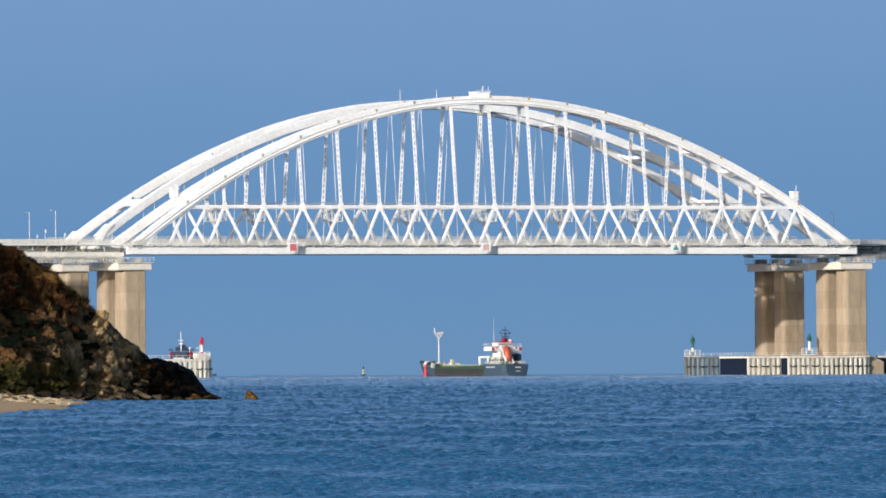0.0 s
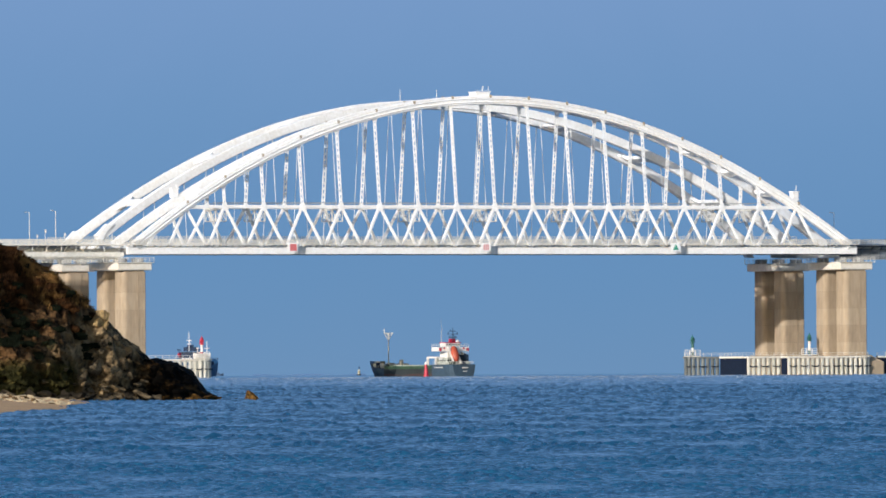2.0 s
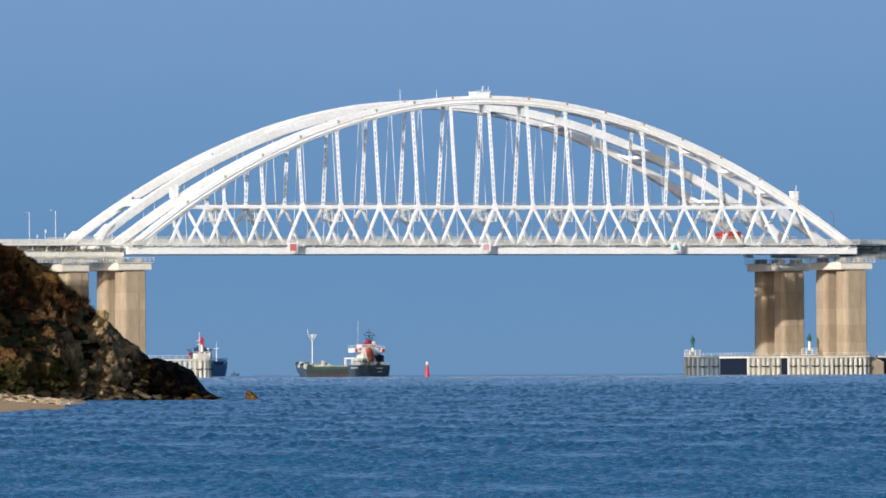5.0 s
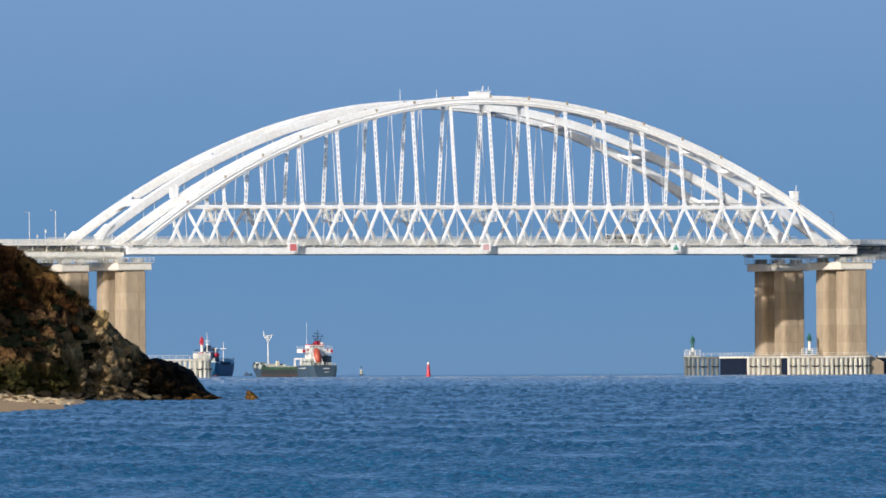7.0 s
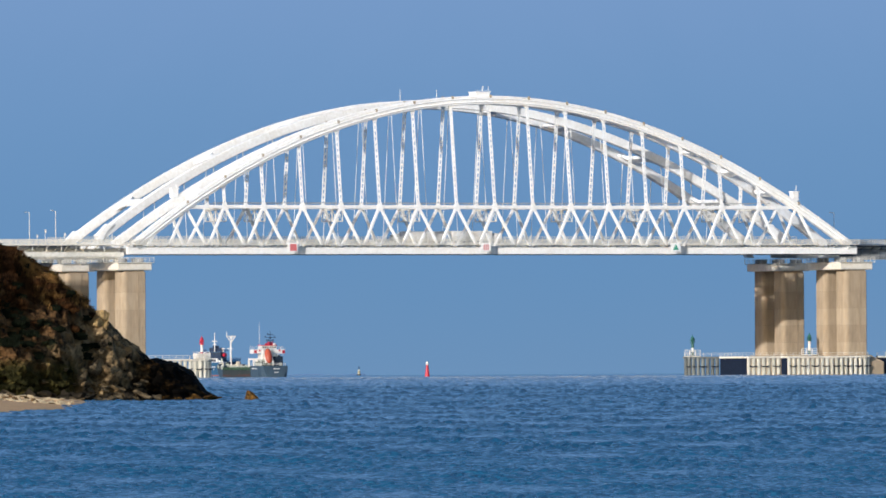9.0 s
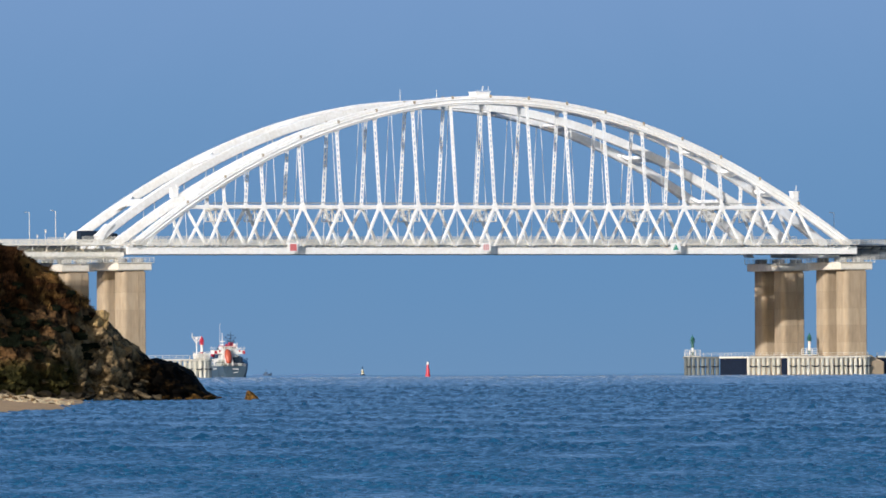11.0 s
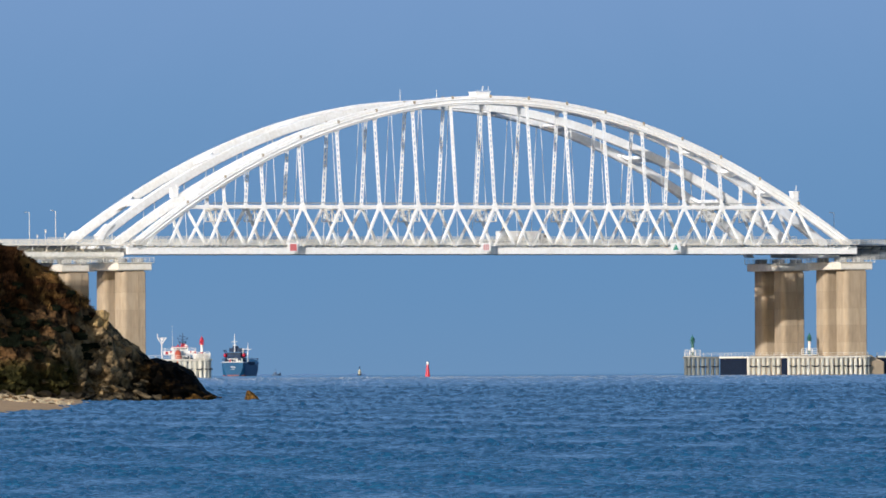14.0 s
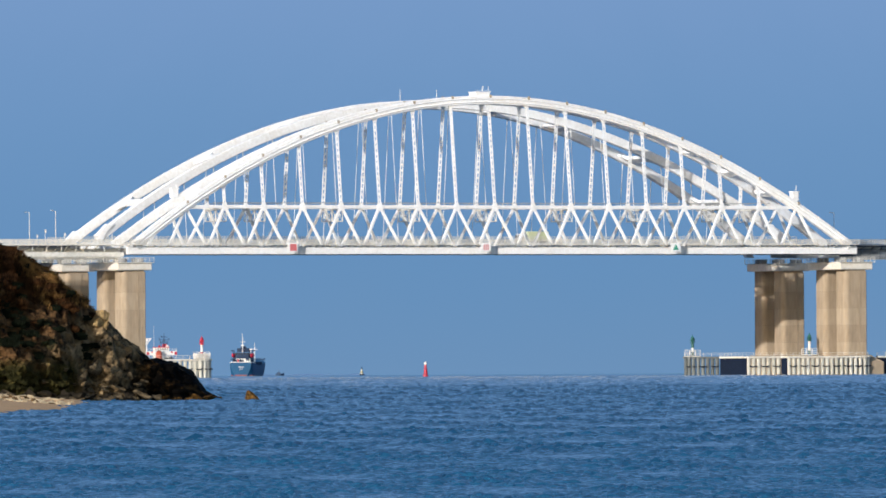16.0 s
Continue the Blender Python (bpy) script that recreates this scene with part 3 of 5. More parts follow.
def approach(side):
    """The viaduct spans that run on from the arches to one side."""
    far = side * 420
    near = side * 115
    x0, x1 = min(far, near), max(far, near)
    # girders on the right are coloured as shaded, those on the left stay white
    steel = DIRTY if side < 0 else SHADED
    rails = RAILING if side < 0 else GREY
    t = thing("railway_viaduct", BRIDGE, "weathered white girder spans of the railway viaduct" if side < 0 else "girder spans of the railway viaduct, shade painted in blue-grey", "viaduct", "viaducts beside the arches")
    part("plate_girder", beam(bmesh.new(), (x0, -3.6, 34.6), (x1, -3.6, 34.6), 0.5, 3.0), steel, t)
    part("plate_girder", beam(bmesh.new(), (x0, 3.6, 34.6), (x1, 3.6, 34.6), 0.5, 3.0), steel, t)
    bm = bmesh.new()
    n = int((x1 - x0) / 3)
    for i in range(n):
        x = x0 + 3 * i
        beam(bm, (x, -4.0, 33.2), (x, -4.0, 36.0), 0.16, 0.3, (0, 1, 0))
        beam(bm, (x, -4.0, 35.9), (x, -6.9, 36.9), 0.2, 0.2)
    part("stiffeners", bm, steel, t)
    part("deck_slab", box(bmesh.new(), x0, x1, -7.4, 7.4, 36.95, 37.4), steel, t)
    railing(x0, x1, -7.3, 37.4, t, 1.5, paint=rails)
    railing(x0, x1, 7.3, 37.4, t, 1.5)
    if side < 0:
        part("edge_beam", beam(bmesh.new(), (x0, -6.2, 34.45), (x1, -6.2, 34.45), 0.35, 1.3, bevel=0.04), steel, t)
        for i in range(50):
            x = x1 - 1.5 - 4.4 * i
            part("bracket", beam(bmesh.new(), (x, -6.2, 35.1), (x, -6.8, 36.95), 0.13, 0.2), steel, t)
    zw = 32.4 if side < 0 else 33.05
    part("inspection_walkway", box(bmesh.new(), x0, x1, -6.5, -4.3, zw - 0.15, zw), rails, t)
    railing(x0, x1, -6.5, zw, t, 0.9, 1.25, 5, paint=rails)
    r = thing("road_viaduct", BRIDGE, "weathered white girder spans of the road viaduct", "viaduct", "viaducts beside the arches")
    part("plate_girder", beam(bmesh.new(), (x0, ROAD_Y - 8, 35.6), (x1, ROAD_Y - 8, 35.6), 0.5, 3.4), DIRTY, r)
    part("plate_girder", beam(bmesh.new(), (x0, ROAD_Y + 8, 35.6), (x1, ROAD_Y + 8, 35.6), 0.5, 3.4), DIRTY, r)
    part("roadway", box(bmesh.new(), x0, x1, ROAD_Y - 11.4, ROAD_Y + 11.4, 36.9, 37.65), ASPHALT, r)
    for y in (-11.2, 11.2):
        railing(x0, x1, ROAD_Y + y, 37.65, r, 2.0, 1.4, 5, "crash_barrier")
    return t, r


LEFT_RAIL, LEFT_ROAD = approach(-1)
RIGHT_RAIL, RIGHT_ROAD = approach(1)
lamp_post(LEFT_ROAD, -120.1, 29, 37.6, 9.4)
lamp_post(LEFT_ROAD, -128.1, 29, 37.6, 9.0)
lamp_post(RIGHT_ROAD, 126.5, 29, 37.6, 9.2)


# ---- piers ----
def pier(x, y):
    t = thing("bridge_pier", BRIDGE @ pose(x, y, 0), "twin-shaft concrete bridge pier", "pier", "piers of the arch bridges")
    for dy in (-6.2, 6.2):
        bm = bmesh.new()
        ring = []
        w, d, r = 3.55, 3.2, 1.5
        for cx, cy, a0 in ((w - 0.35, -d + 0.35, -90), (w - 0.35, d - 0.35, 0), (-w + r, d - r, 90), (-w + r, -d + r, 180)):
            rr = 0.35 if cx > 0 else r
            ring += [(cx + rr * math.cos(radians(a0 + a)), cy + rr * math.sin(radians(a0 + a))) for a in range(0, 91, 15)]
        loft(bm, [[Vector((a * 0.985, b * 0.985 + dy, z)) for a, b in ring] for z in (4.5, 29.5)])
        s = part("shaft", bm, JOINT, t)
        lifts = (4.5, 9.3, 14.2, 19.0, 23.9, 29.5)
        for z0, z1 in zip(lifts, lifts[1:]):
            part("concrete_lift", loft(bmesh.new(), [[Vector((a * q, b * q + dy, z)) for a, b in ring] for q, z in ((0.996, z0 + 0.03), (1, z0 + 0.09), (1, z1 - 0.09), (0.996, z1 - 0.03))]), CONCRETE, s)
        part("neck", box(bmesh.new(), -w + 0.5, w - 0.3, dy - d + 0.3, dy + d - 0.3, 29.4, 30.1), CONCRETE, t)
        bm = bmesh.new()
        beam(bm, (1.2, dy - d, 4.5), (1.2, dy - d, 29.4), 0.45, 0.16, (0, 1, 0))
        beam(bm, (2.3, dy - d - 0.02, 4.5), (2.3, dy - d - 0.02, 28.0), 0.12, 0.1, (0, 1, 0))
        part("drain_pipe", bm, CONCRETE, s)
    bm = bmesh.new()
    box(bm, -5.2, 5.2, -10.0, 10.0, 30.0, 32.2, 0.25)
    part("pier_cap", bm, CAPC, t)
    bm = bmesh.new()
    for dx in (-2.8, 2.8):
        for dy in (-7.2, 7.2, -4, 4):
            box(bm, dx - 0.8, dx + 0.8, dy - 0.8, dy + 0.8, 32.2, 33.4 if abs(dy) < 9 else 34.2, 0.1)
    part("bearings", bm, GREY, t)
    bm = bmesh.new()
    for sy in (-1, 1):
        railing_y = sy * 10.5
        for i in range(9):
            beam(bm, (-5.6 + 1.4 * i, railing_y, 32.2), (-5.6 + 1.4 * i, railing_y, 33.6), 0.1, 0.1, (1, 0, 0))
        for zz in (32.8, 33.2, 33.6):
            beam(bm, (-5.6, railing_y, zz), (5.6, railing_y, zz), 0.09, 0.09)
        box(bm, -5.7, 5.7, min(railing_y, sy * 9.6), max(railing_y, sy * 9.6), 32.05, 32.25)
    part("cap_railing", bm, RAILING, t)
    bm = bmesh.new()
    loft(bm, [[Vector((sx * w, sy * d, z)) for sx, sy in ((-1, -1), (1, -1), (1, 1), (-1, 1))] for w, d, z in ((7.5, 12.0, -2.5), (7.5, 12.0, 3.6), (4.2, 10.0, 5.6))])
    part("plinth", bm, CONCRETE, t)
    return t


for x in (-113.3, 113.3):
    pier(x, 0)
    pier(x, ROAD_Y)

for x, h in ((-117.5, 2.6), (-123.5, 3.6), (-126.0, 2.2)):
    bm = bmesh.new()
    rod(bm, (x, 28.5, 37.6), (x, 28.5, 38.2 + h), 0.08)
    box(bm, x - 0.26, x + 0.26, 28.36, 28.42, 38.2 + h - 0.9, 38.2 + h)
    part("road_sign", bm, HOUSE, LEFT_ROAD, "plain white road sign")

# ---- fenders round the piers, beacons ----
def fender(path, name_label, dark=(), paint=None):
    """Round piles along a plan path in the bridge's axes under a cap beam; dark: legs clad in black rubber panels."""
    t = thing("pier_fender", BRIDGE, name_label, "fender", "fenders beside the piers")
    first = None
    top = 5.3
    for leg, ((xa, ya), (xb, yb)) in enumerate(zip(path, path[1:])):
        d = Vector((xb - xa, yb - ya, 0))
        if leg in dark:
            bm = beam(bmesh.new(), (xa, ya, 2.0), (xb, yb, 2.0), 0.5, 5.6, bevel=0.05)
            part("rubber_panel", bm, RUBBER, t, "flat black rubber fender panel")
        else:
            n = max(1, int(round(d.length / 1.55)))
            for i in range(n):
                p = Vector((xa, ya, 0)) + d * ((i + 0.5) / n)
                m = pose(p.x, p.y, 0)
                if first is None:
                    first = part("fender_post", rod(bmesh.new(), (0, 0, -3), (0, 0, 4.9), 0.57, n=14), paint or PILE, t, smooth=False)
                    first.matrix_basis = m
                else:
                    share("fender_post", first, m, t)
            # a slack chain of tyres along the piles
            nrm = Vector((d.y, -d.x, 0)).normalized()
            if nrm.y > 0 and abs(nrm.y) > 0.3:
                nrm = -nrm
            k = max(1, int(round(d.length / 3.3)))
            for i in range(k):
                bm = bmesh.new()
                prev = None
                for j in range(7):
                    f = (i + 0.18 + 0.64 * j / 6) / k
                    p = Vector((xa, ya, 0)) + d * f + nrm * 0.78
                    p.z = 2.5 - 0.14 * (1 - (2 * j / 6 - 1) ** 2) + 0.10 * (j in (0, 6))
                    if prev is not None:
                        rod(bm, prev, p, 0.17, n=6)
                    prev = p
                part("chain", bm, RUBBER, t, "slack black fender chain")
        bm = beam(bmesh.new(), (xa, ya, 5.03), (xb, yb, 5.03), 1.5, 0.54, bevel=0.06)
        part("cap_beam", bm, paint or CAPC, t)
        bm = bmesh.new()
        n = max(1, int(d.length / 2.0))
        for i in range(n + 1):
            p = Vector((xa, ya, top)) + d * (i / n)
            beam(bm, p, p + Vector((0, 0, 1.0)), 0.09, 0.09, (1, 0, 0))
        for z in (0.5, 1.0):
            beam(bm, (xa, ya, top + z), (xb, yb, top + z), 0.06, 0.06)
        part("guard_rail", bm, RAILING, t)
    return t


def arc(cx, cy, r, a0, a1, n):
    return [(cx + r * math.cos(radians(a0 + (a1 - a0) * i / n)), cy + r * math.sin(radians(a0 + (a1 - a0) * i / n))) for i in range(n + 1)]


fender([(118.5, -6.5)] + arc(113.4, -10.2, 3.0, 20, -90, 4) + [(88.9, -13.2), (88.9, -10.2)], "cream pile fender with black chains beside the pier", (6,))
fender([(88.7, -10.1), (77.5, -10.1), (77.5, 5.8)], "cream pile fender with a black rubber side", (1,))
fender([(77.2, 6.0)] + arc(69.6, 8.4, 2.4, -90, -180, 3), "weathered pile fender carrying a green beacon", (), PILE_OLD)
fender([(127.5, -6.0), (121.8, -6.0)], "black rubber fender panel beyond the pier", (0,))
fender([(-119, -13.2)] + arc(-94.1, -10.2, 3.0, -90, 10, 5) + [(-91.1, 2)], "cream pile fender carrying a red and white beacon")


def beacon(x, y, z, h, bands, lantern, label, rails=True):
    t = thing("light_beacon", BRIDGE @ pose(x, y, z), label, "beacon", "beacons on the fenders")
    n = len(bands)
    for i, m in enumerate(bands):
        z0, z1 = h * 0.62 * i / n, h * 0.62 * (i + 1) / n
        part("column_band", rod(bmesh.new(), (0, 0, z0), (0, 0, z1), 0.40, 0.36, 12), m, t)
    bm = bmesh.new()
    zt = h * 0.62
    rod(bm, (0, 0, zt), (0, 0, zt + 0.14), 0.66, n=12)
    rod(bm, (0, 0, zt + 0.14), (0, 0, zt + h * 0.17), 0.34, 0.55, 10)
    for i in range(8):
        a = i * math.pi / 4
        rod(bm, (0.64 * math.cos(a), 0.64 * math.sin(a), zt + 0.14), (0.62 * math.cos(a), 0.62 * math.sin(a), zt + h * 0.17), 0.05)
    part("lantern_housing", bm, lantern, t)
    bm = bmesh.new()
    rod(bm, (0, 0, zt + h * 0.17), (0, 0, zt + h * 0.25), 0.60, 0.48, 10)
    rod(bm, (0, 0, zt + h * 0.25), (0, 0, zt + h * 0.33), 0.48, 0.16, 10)
    rod(bm, (0, 0, zt + h * 0.33), (0, 0, zt + h * 0.39), 0.09)
    part("lantern_roof", bm, lantern, t)
    p = part("platform", box(bmesh.new(), -1.8, 1.8, -1.6, 1.6, -0.02, 0.25, 0.05), CAPC, t)
    bm = bmesh.new()
    for sx in (-1.7, 0, 1.7):
        for sy in (-1.5, 1.5):
            beam(bm, (sx, sy, 0.25), (sx, sy, 1.9), 0.12, 0.12, (1, 0, 0))
    for zz in (0.8, 1.35, 1.9):
        for sy in (-1.5, 1.5):
            beam(bm, (-1.7, sy, zz), (1.7, sy, zz), 0.11, 0.11)
        for sx in (-1.7, 1.7):
            beam(bm, (sx, -1.5, zz), (sx, 1.5, zz), 0.11, 0.11)
    part("platform_rail", bm, HOUSE, p)
    if lantern == RED:
        part("equipment_cabin", box(bmesh.new(), -2.2, 2.2, -1.2, 1.2, 0.25, 1.55, 0.06), HOUSE, t, "low white equipment cabin")
    return t


beacon(69.4, 7.6, 5.3, 6.2, (GREEN, HOUSE, GREEN), GREEN, "green and white banded light beacon on the fender")
beacon(105.7, 5.0, 5.6, 6.4, (GREEN, HOUSE, HOUSE), GREEN, "green light beacon on a white railed platform")
beacon(-93.5, -11.0, 5.3, 6.4, (RED, RED, HOUSE, HOUSE), RED, "red and white banded light beacon on the fender")


# ---- ships ----
F = 20650.0


def hull_rings(stations):
    """Rings of a hull: stations of (x, half beam at deck, half beam at water, deck height)."""
    rings = []
    for x, bd, bw, zd in stations:
        rings.append([Vector((x, s * b, z)) for s, b, z in ((-1, bd, zd), (-1, (bd * 2 + bw) / 3, zd * 0.45), (-1, bw, 0.35), (-1, bw * 0.9, -1.5), (1, bw * 0.9, -1.5), (1, bw, 0.35), (1, (bd * 2 + bw) / 3, zd * 0.45), (1, bd, zd))])
    return rings


def windows(parent, x, y0, y1, z, n, facing_x=True, w=0.55, h=0.6):
    for i in range(n):
        c = y0 + (y1 - y0) * (i + 0.5) / n
        bm = bmesh.new()
        if facing_x:
            box(bm, x - 0.04, x + 0.04, c - w / 2, c + w / 2, z - h / 2, z + h / 2)
        else:
            box(bm, c - w / 2, c + w / 2, x - 0.04, x + 0.04, z - h / 2, z + h / 2)
        part("window", bm, GLASS, parent)


def rail_ring(parent, pts, z, h=1.0, mat_=None, step=1.6):
    bm = bmesh.new()
    for (xa, ya), (xb, yb) in zip(pts, pts[1:]):
        n = max(1, int(math.hypot(xb - xa, yb - ya) / step))
        for i in range(n + 1):
            p = Vector((xa + (xb - xa) * i / n, ya + (yb - ya) * i / n, z))
            beam(bm, p, p + Vector((0, 0, h)), 0.07, 0.07, (1, 0, 0))
        for k in (0.5, 1.0):
            beam(bm, (xa, ya, z + h * k), (xb, yb, z + h * k), 0.07, 0.07)
    return part("guard_rail", bm, mat_ or HOUSE, parent)


def cargo_ship():
    """x towards the bow, 0 at the lifeboat over the stern."""
    t = thing("cargo_ship", Matrix(), "slate blue coaster with white stern house and orange lifeboat", "ship")
    aft = [(-4.5, 4.6, 3.4, 4.2), (-3.0, 5.3, 4.8, 4.2), (0, 5.5, 5.3, 4.2), (8.5, 5.5, 5.4, 4.2)]
    mid = [(8.5, 5.5, 5.4, 2.7), (30, 5.5, 5.4, 2.7), (42, 5.4, 5.2, 2.8)]
    fore = [(42, 5.4, 5.2, 2.9), (48, 5.2, 4.6, 3.1), (52, 4.4, 3.1, 3.6), (55, 3.5, 2.0, 4.3), (57.5, 2.3, 1.0, 4.9), (60.3, 0.5, 0.15, 5.6)]
    hull = part("hull", loft(bmesh.new(), hull_rings(aft)), HULL_A, t)
    part("midship_hull", loft(bmesh.new(), hull_rings(mid)), HULL_A2, t, "olive-black midship hull side")
    bow = loft(bmesh.new(), hull_rings(fore))
    for v in bow.verts:
        v.co.x -= max(0.0, v.co.x - 50) / 10.3 * max(0.0, 6.2 - v.co.z) * 0.42
    part("bow", bow, HULL_A, t, "slate blue raked bow")
    for s in (-1, 1):
        part("boot_topping", beam(bmesh.new(), (8.5, s * 5.42, 0.7), (42, s * 5.25, 0.7), 0.2, 0.7), BOOT, t, "dull red boot topping")
        bm = bmesh.new()
        beam(bm, (8.5, s * 5.4, 3.2), (42, s * 5.3, 3.2), 0.12, 0.9)
        for i in range(22):
            beam(bm, (9 + 1.5 * i, s * 5.5, 2.7), (9 + 1.5 * i, s * 5.5, 3.9), 0.14, 0.14, (1, 0, 0))
        beam(bm, (8.5, s * 5.5, 3.85), (42, s * 5.4, 3.85), 0.14, 0.14)
        part("bulwark", bm, BULWARK, t, "green bulwark with stanchions")
        # name and mark strips on the stern quarter
        for i in range(5):
            part("name_bar", box(bmesh.new(), 1.0 + 1.25 * i, 1.7 + 1.25 * i, s * 5.52 - 0.03, s * 5.52 + 0.03, 3.0, 3.4), HOUSE, hull)
    bm = bmesh.new()
    box(bm, -4.66, -4.58, -1.5, 0.9, 2.95, 3.25)
    box(bm, -4.62, -4.54, -1.2, 0.5, 1.7, 1.92)
    part("stern_name", bm, HOUSE, hull, "white bars of lettering")
    part("deck", box(bmesh.new(), 8.5, 42, -5.2, 5.2, 2.55, 2.78), DECKG, t)
    # hatch covers and coaming
    part("coaming", box(bmesh.new(), 13.5, 37.5, -4.0, 4.0, 2.75, 3.5, 0.05), BULWARK, t)
    for i in range(6):
        part("hatch_cover", box(bmesh.new(), 13.7 + 4 * i, 17.5 + 4 * i, -4.1, 4.1, 3.5, 4.1, 0.08), HATCH, t)
    # stacked gear on the foredeck
    rng = random.Random(4)
    for i in range(26):
        x, y = 37.5 + rng.uniform(0, 14), rng.uniform(-3.9, 4.0)
        part("deck_locker", box(bmesh.new(), x, x + rng.uniform(0.7, 1.8), y - 0.6, y + 0.6, 2.8, 4.3 + 1.7 * rng.random() ** 2, 0.1), rng.choice([BUFF, HOUSE, HATCH, BUFF, DECKG, BUFF]), t)
    rail_ring(t, [(42.5, -5.2), (48, -5.0), (52, -4.0), (55.5, -1.6), (55.5, 1.6), (52, 4.0), (48, 5.0), (42.5, 5.2)], 3.1, 1.0, HATCH)
    for i in range(9):
        x, s = 41.5 + 1.55 * i, -1 if i % 2 else 1
        y = s * (5.0 - 0.05 * max(0, x - 46) ** 1.7)
        part("mooring_gear", box(bmesh.new(), x - 0.75, x + 0.75, min(y, y - s * 1.1), max(y, y - s * 1.1), 3.0, 4.3 + rng.uniform(0, 0.9), 0.15), rng.choice([BUFF, HATCH, DECKG, DARKBLUE]), t)
    # foremast with a Y top
    bm = bmesh.new()
    rod(bm, (48, 0, 4.0), (48, 0, 15.3), 0.25, 0.18, 10)
    for s in (-1, 1):
        rod(bm, (48, 0, 13.0), (48, s * 1.7, 15.4), 0.17)
    rod(bm, (48, -1.9, 15.4), (48, 1.9, 15.4), 0.16)
    rod(bm, (48, 1.7, 15.4), (48, 1.7, 17.0), 0.13)
    box(bm, 47.7, 48.3, -0.5, 0.5, 14.4, 15.2)
    part("foremast", bm, HOUSE, t)
    # white hatch crane gantry before the house
    bm = bmesh.new()
    for s in (-1, 1):
        beam(bm, (12.5, s * 4.7, 3.5), (12.5, s * 4.7, 6.9), 0.7, 0.7, (1, 0, 0), 0.06)
        beam(bm, (5.5, s * 4.7, 6.7), (12.8, s * 4.7, 6.7), 0.5, 0.6, bevel=0.05)
        beam(bm, (7.0, s * 4.7, 4.2), (7.0, s * 4.7, 6.7), 0.6, 0.6, (1, 0, 0), 0.05)
    beam(bm, (12.5, -4.7, 6.7), (12.5, 4.7, 6.7), 0.6, 0.6, bevel=0.05)
    part("hatch_gantry", bm, HOUSE, t)
    # deck house in tiers
    part("poop_house", box(bmesh.new(), 0.5, 7.5, -4.0, 4.0, 4.2, 6.6, 0.1), HATCH, t)
    part("accommodation", box(bmesh.new(), 1.6, 6.8, -3.2, 3.2, 6.6, 8.6, 0.1), HOUSE, t)
    br = part("bridge_deck", box(bmesh.new(), 2.4, 7.6, -6.1, 6.1, 8.75, 10.3, 0.12), HOUSE, t)
    wh = part("wheelhouse", box(bmesh.new(), 3.0, 7.0, -3.0, 3.0, 10.4, 11.7, 0.1), HOUSE, t)
    for s in (-1, 1):
        part("sidelight_board", box(bmesh.new(), 2.32, 2.38, s * 5.5 - 0.5, s * 5.5 + 0.5, 8.9, 10.0), RED, br, "red end panel of the bridge wing")
    part("roof_trim", box(bmesh.new(), 2.85, 7.15, -3.15, 3.15, 11.7, 11.95, 0.05), RED, t, "red roof edge")
    for y in (-3.9, 3.9):
        part("life_ring", rod(bmesh.new(), (2.42, y, 9.9), (2.30, y, 9.9), 0.36, n=12), RED, br, "red life ring")
    windows(wh, 2.97, -2.8, 2.8, 11.1, 6)
    windows(t, 0.47, -4.0, -1.4, 5.6, 2)
    windows(t, 0.47, 2.0, 4.0, 5.6, 2)
    windows(t, -4.02, 1.0, 7.0, 5.6, 4, False)
    windows(t, 4.02, 1.0, 7.0, 5.6, 4, False)
    rail_ring(t, [(7.6, -6), (2.5, -6), (2.5, 6), (7.6, 6)], 10.4, 0.9)
    rail_ring(t, [(8, -5.2), (0, -5.2), (-3.8, -4.3), (-3.8, 4.3), (0, 5.2), (8, 5.2)], 4.2)
    part("engine_casing", box(bmesh.new(), -0.4, 2.2, -4.3, -0.9, 4.2, 7.7, 0.12), DARKBLUE, t, "dark blue casing beside the lifeboat ramp")
    bm = bmesh.new()
    for i in range(4):
        rod(bm, (-0.5, -4.0 + 0.95 * i, 7.7), (-0.5, -4.0 + 0.95 * i, 8.9), 0.06)
    rod(bm, (-0.5, -4.0, 8.9), (-0.5, -1.1, 8.9), 0.06)
    part("casing_rail", bm, HOUSE, t)
    # funnel, radar mast, antennae
    bm = bmesh.new()
    loft(bm, [[Vector((6.5 + sx * w, -1.6 + sy * w * 0.8, z)) for sx, sy in ((-1, -1), (1, -1), (1, 1), (-1, 1))] for w, z in ((1.1, 11.6), (0.9, 13.2))])
    part("funnel", bm, RED, t)
    bm = bmesh.new()
    rod(bm, (5.2, -1.2, 11.7), (5.2, -1.2, 17.2), 0.16, 0.09)
    for z, w in ((13.6, 1.6), (14.8, 2.2), (15.8, 1.3)):
        rod(bm, (5.2, -1.2 - w, z), (5.2, -1.2 + w, z), 0.09)
    for y, z in ((-3.0, 14.9), (0.7, 14.9), (-2.4, 13.7), (0.2, 13.7), (-0.2, 15.9)):
        ball(bm, (5.2, y, z + 0.3), 0.24)
    rod(bm, (5.2, -3.2, 11.7), (5.2, -1.2, 15.0), 0.07), rod(bm, (5.2, 0.8, 11.7), (5.2, -1.2, 15.0), 0.07)
    part("radar_mast", bm, DARKBLUE, t)
    part("whip_antenna", rod(bmesh.new(), (6.6, 2.6, 11.6), (6.6, 2.6, 20.3), 0.06, 0.04), HOUSE, t)
    part("satellite_dome", ball(bmesh.new(), (4.0, -2.4, 12.2), 0.6, 2), HOUSE, t)
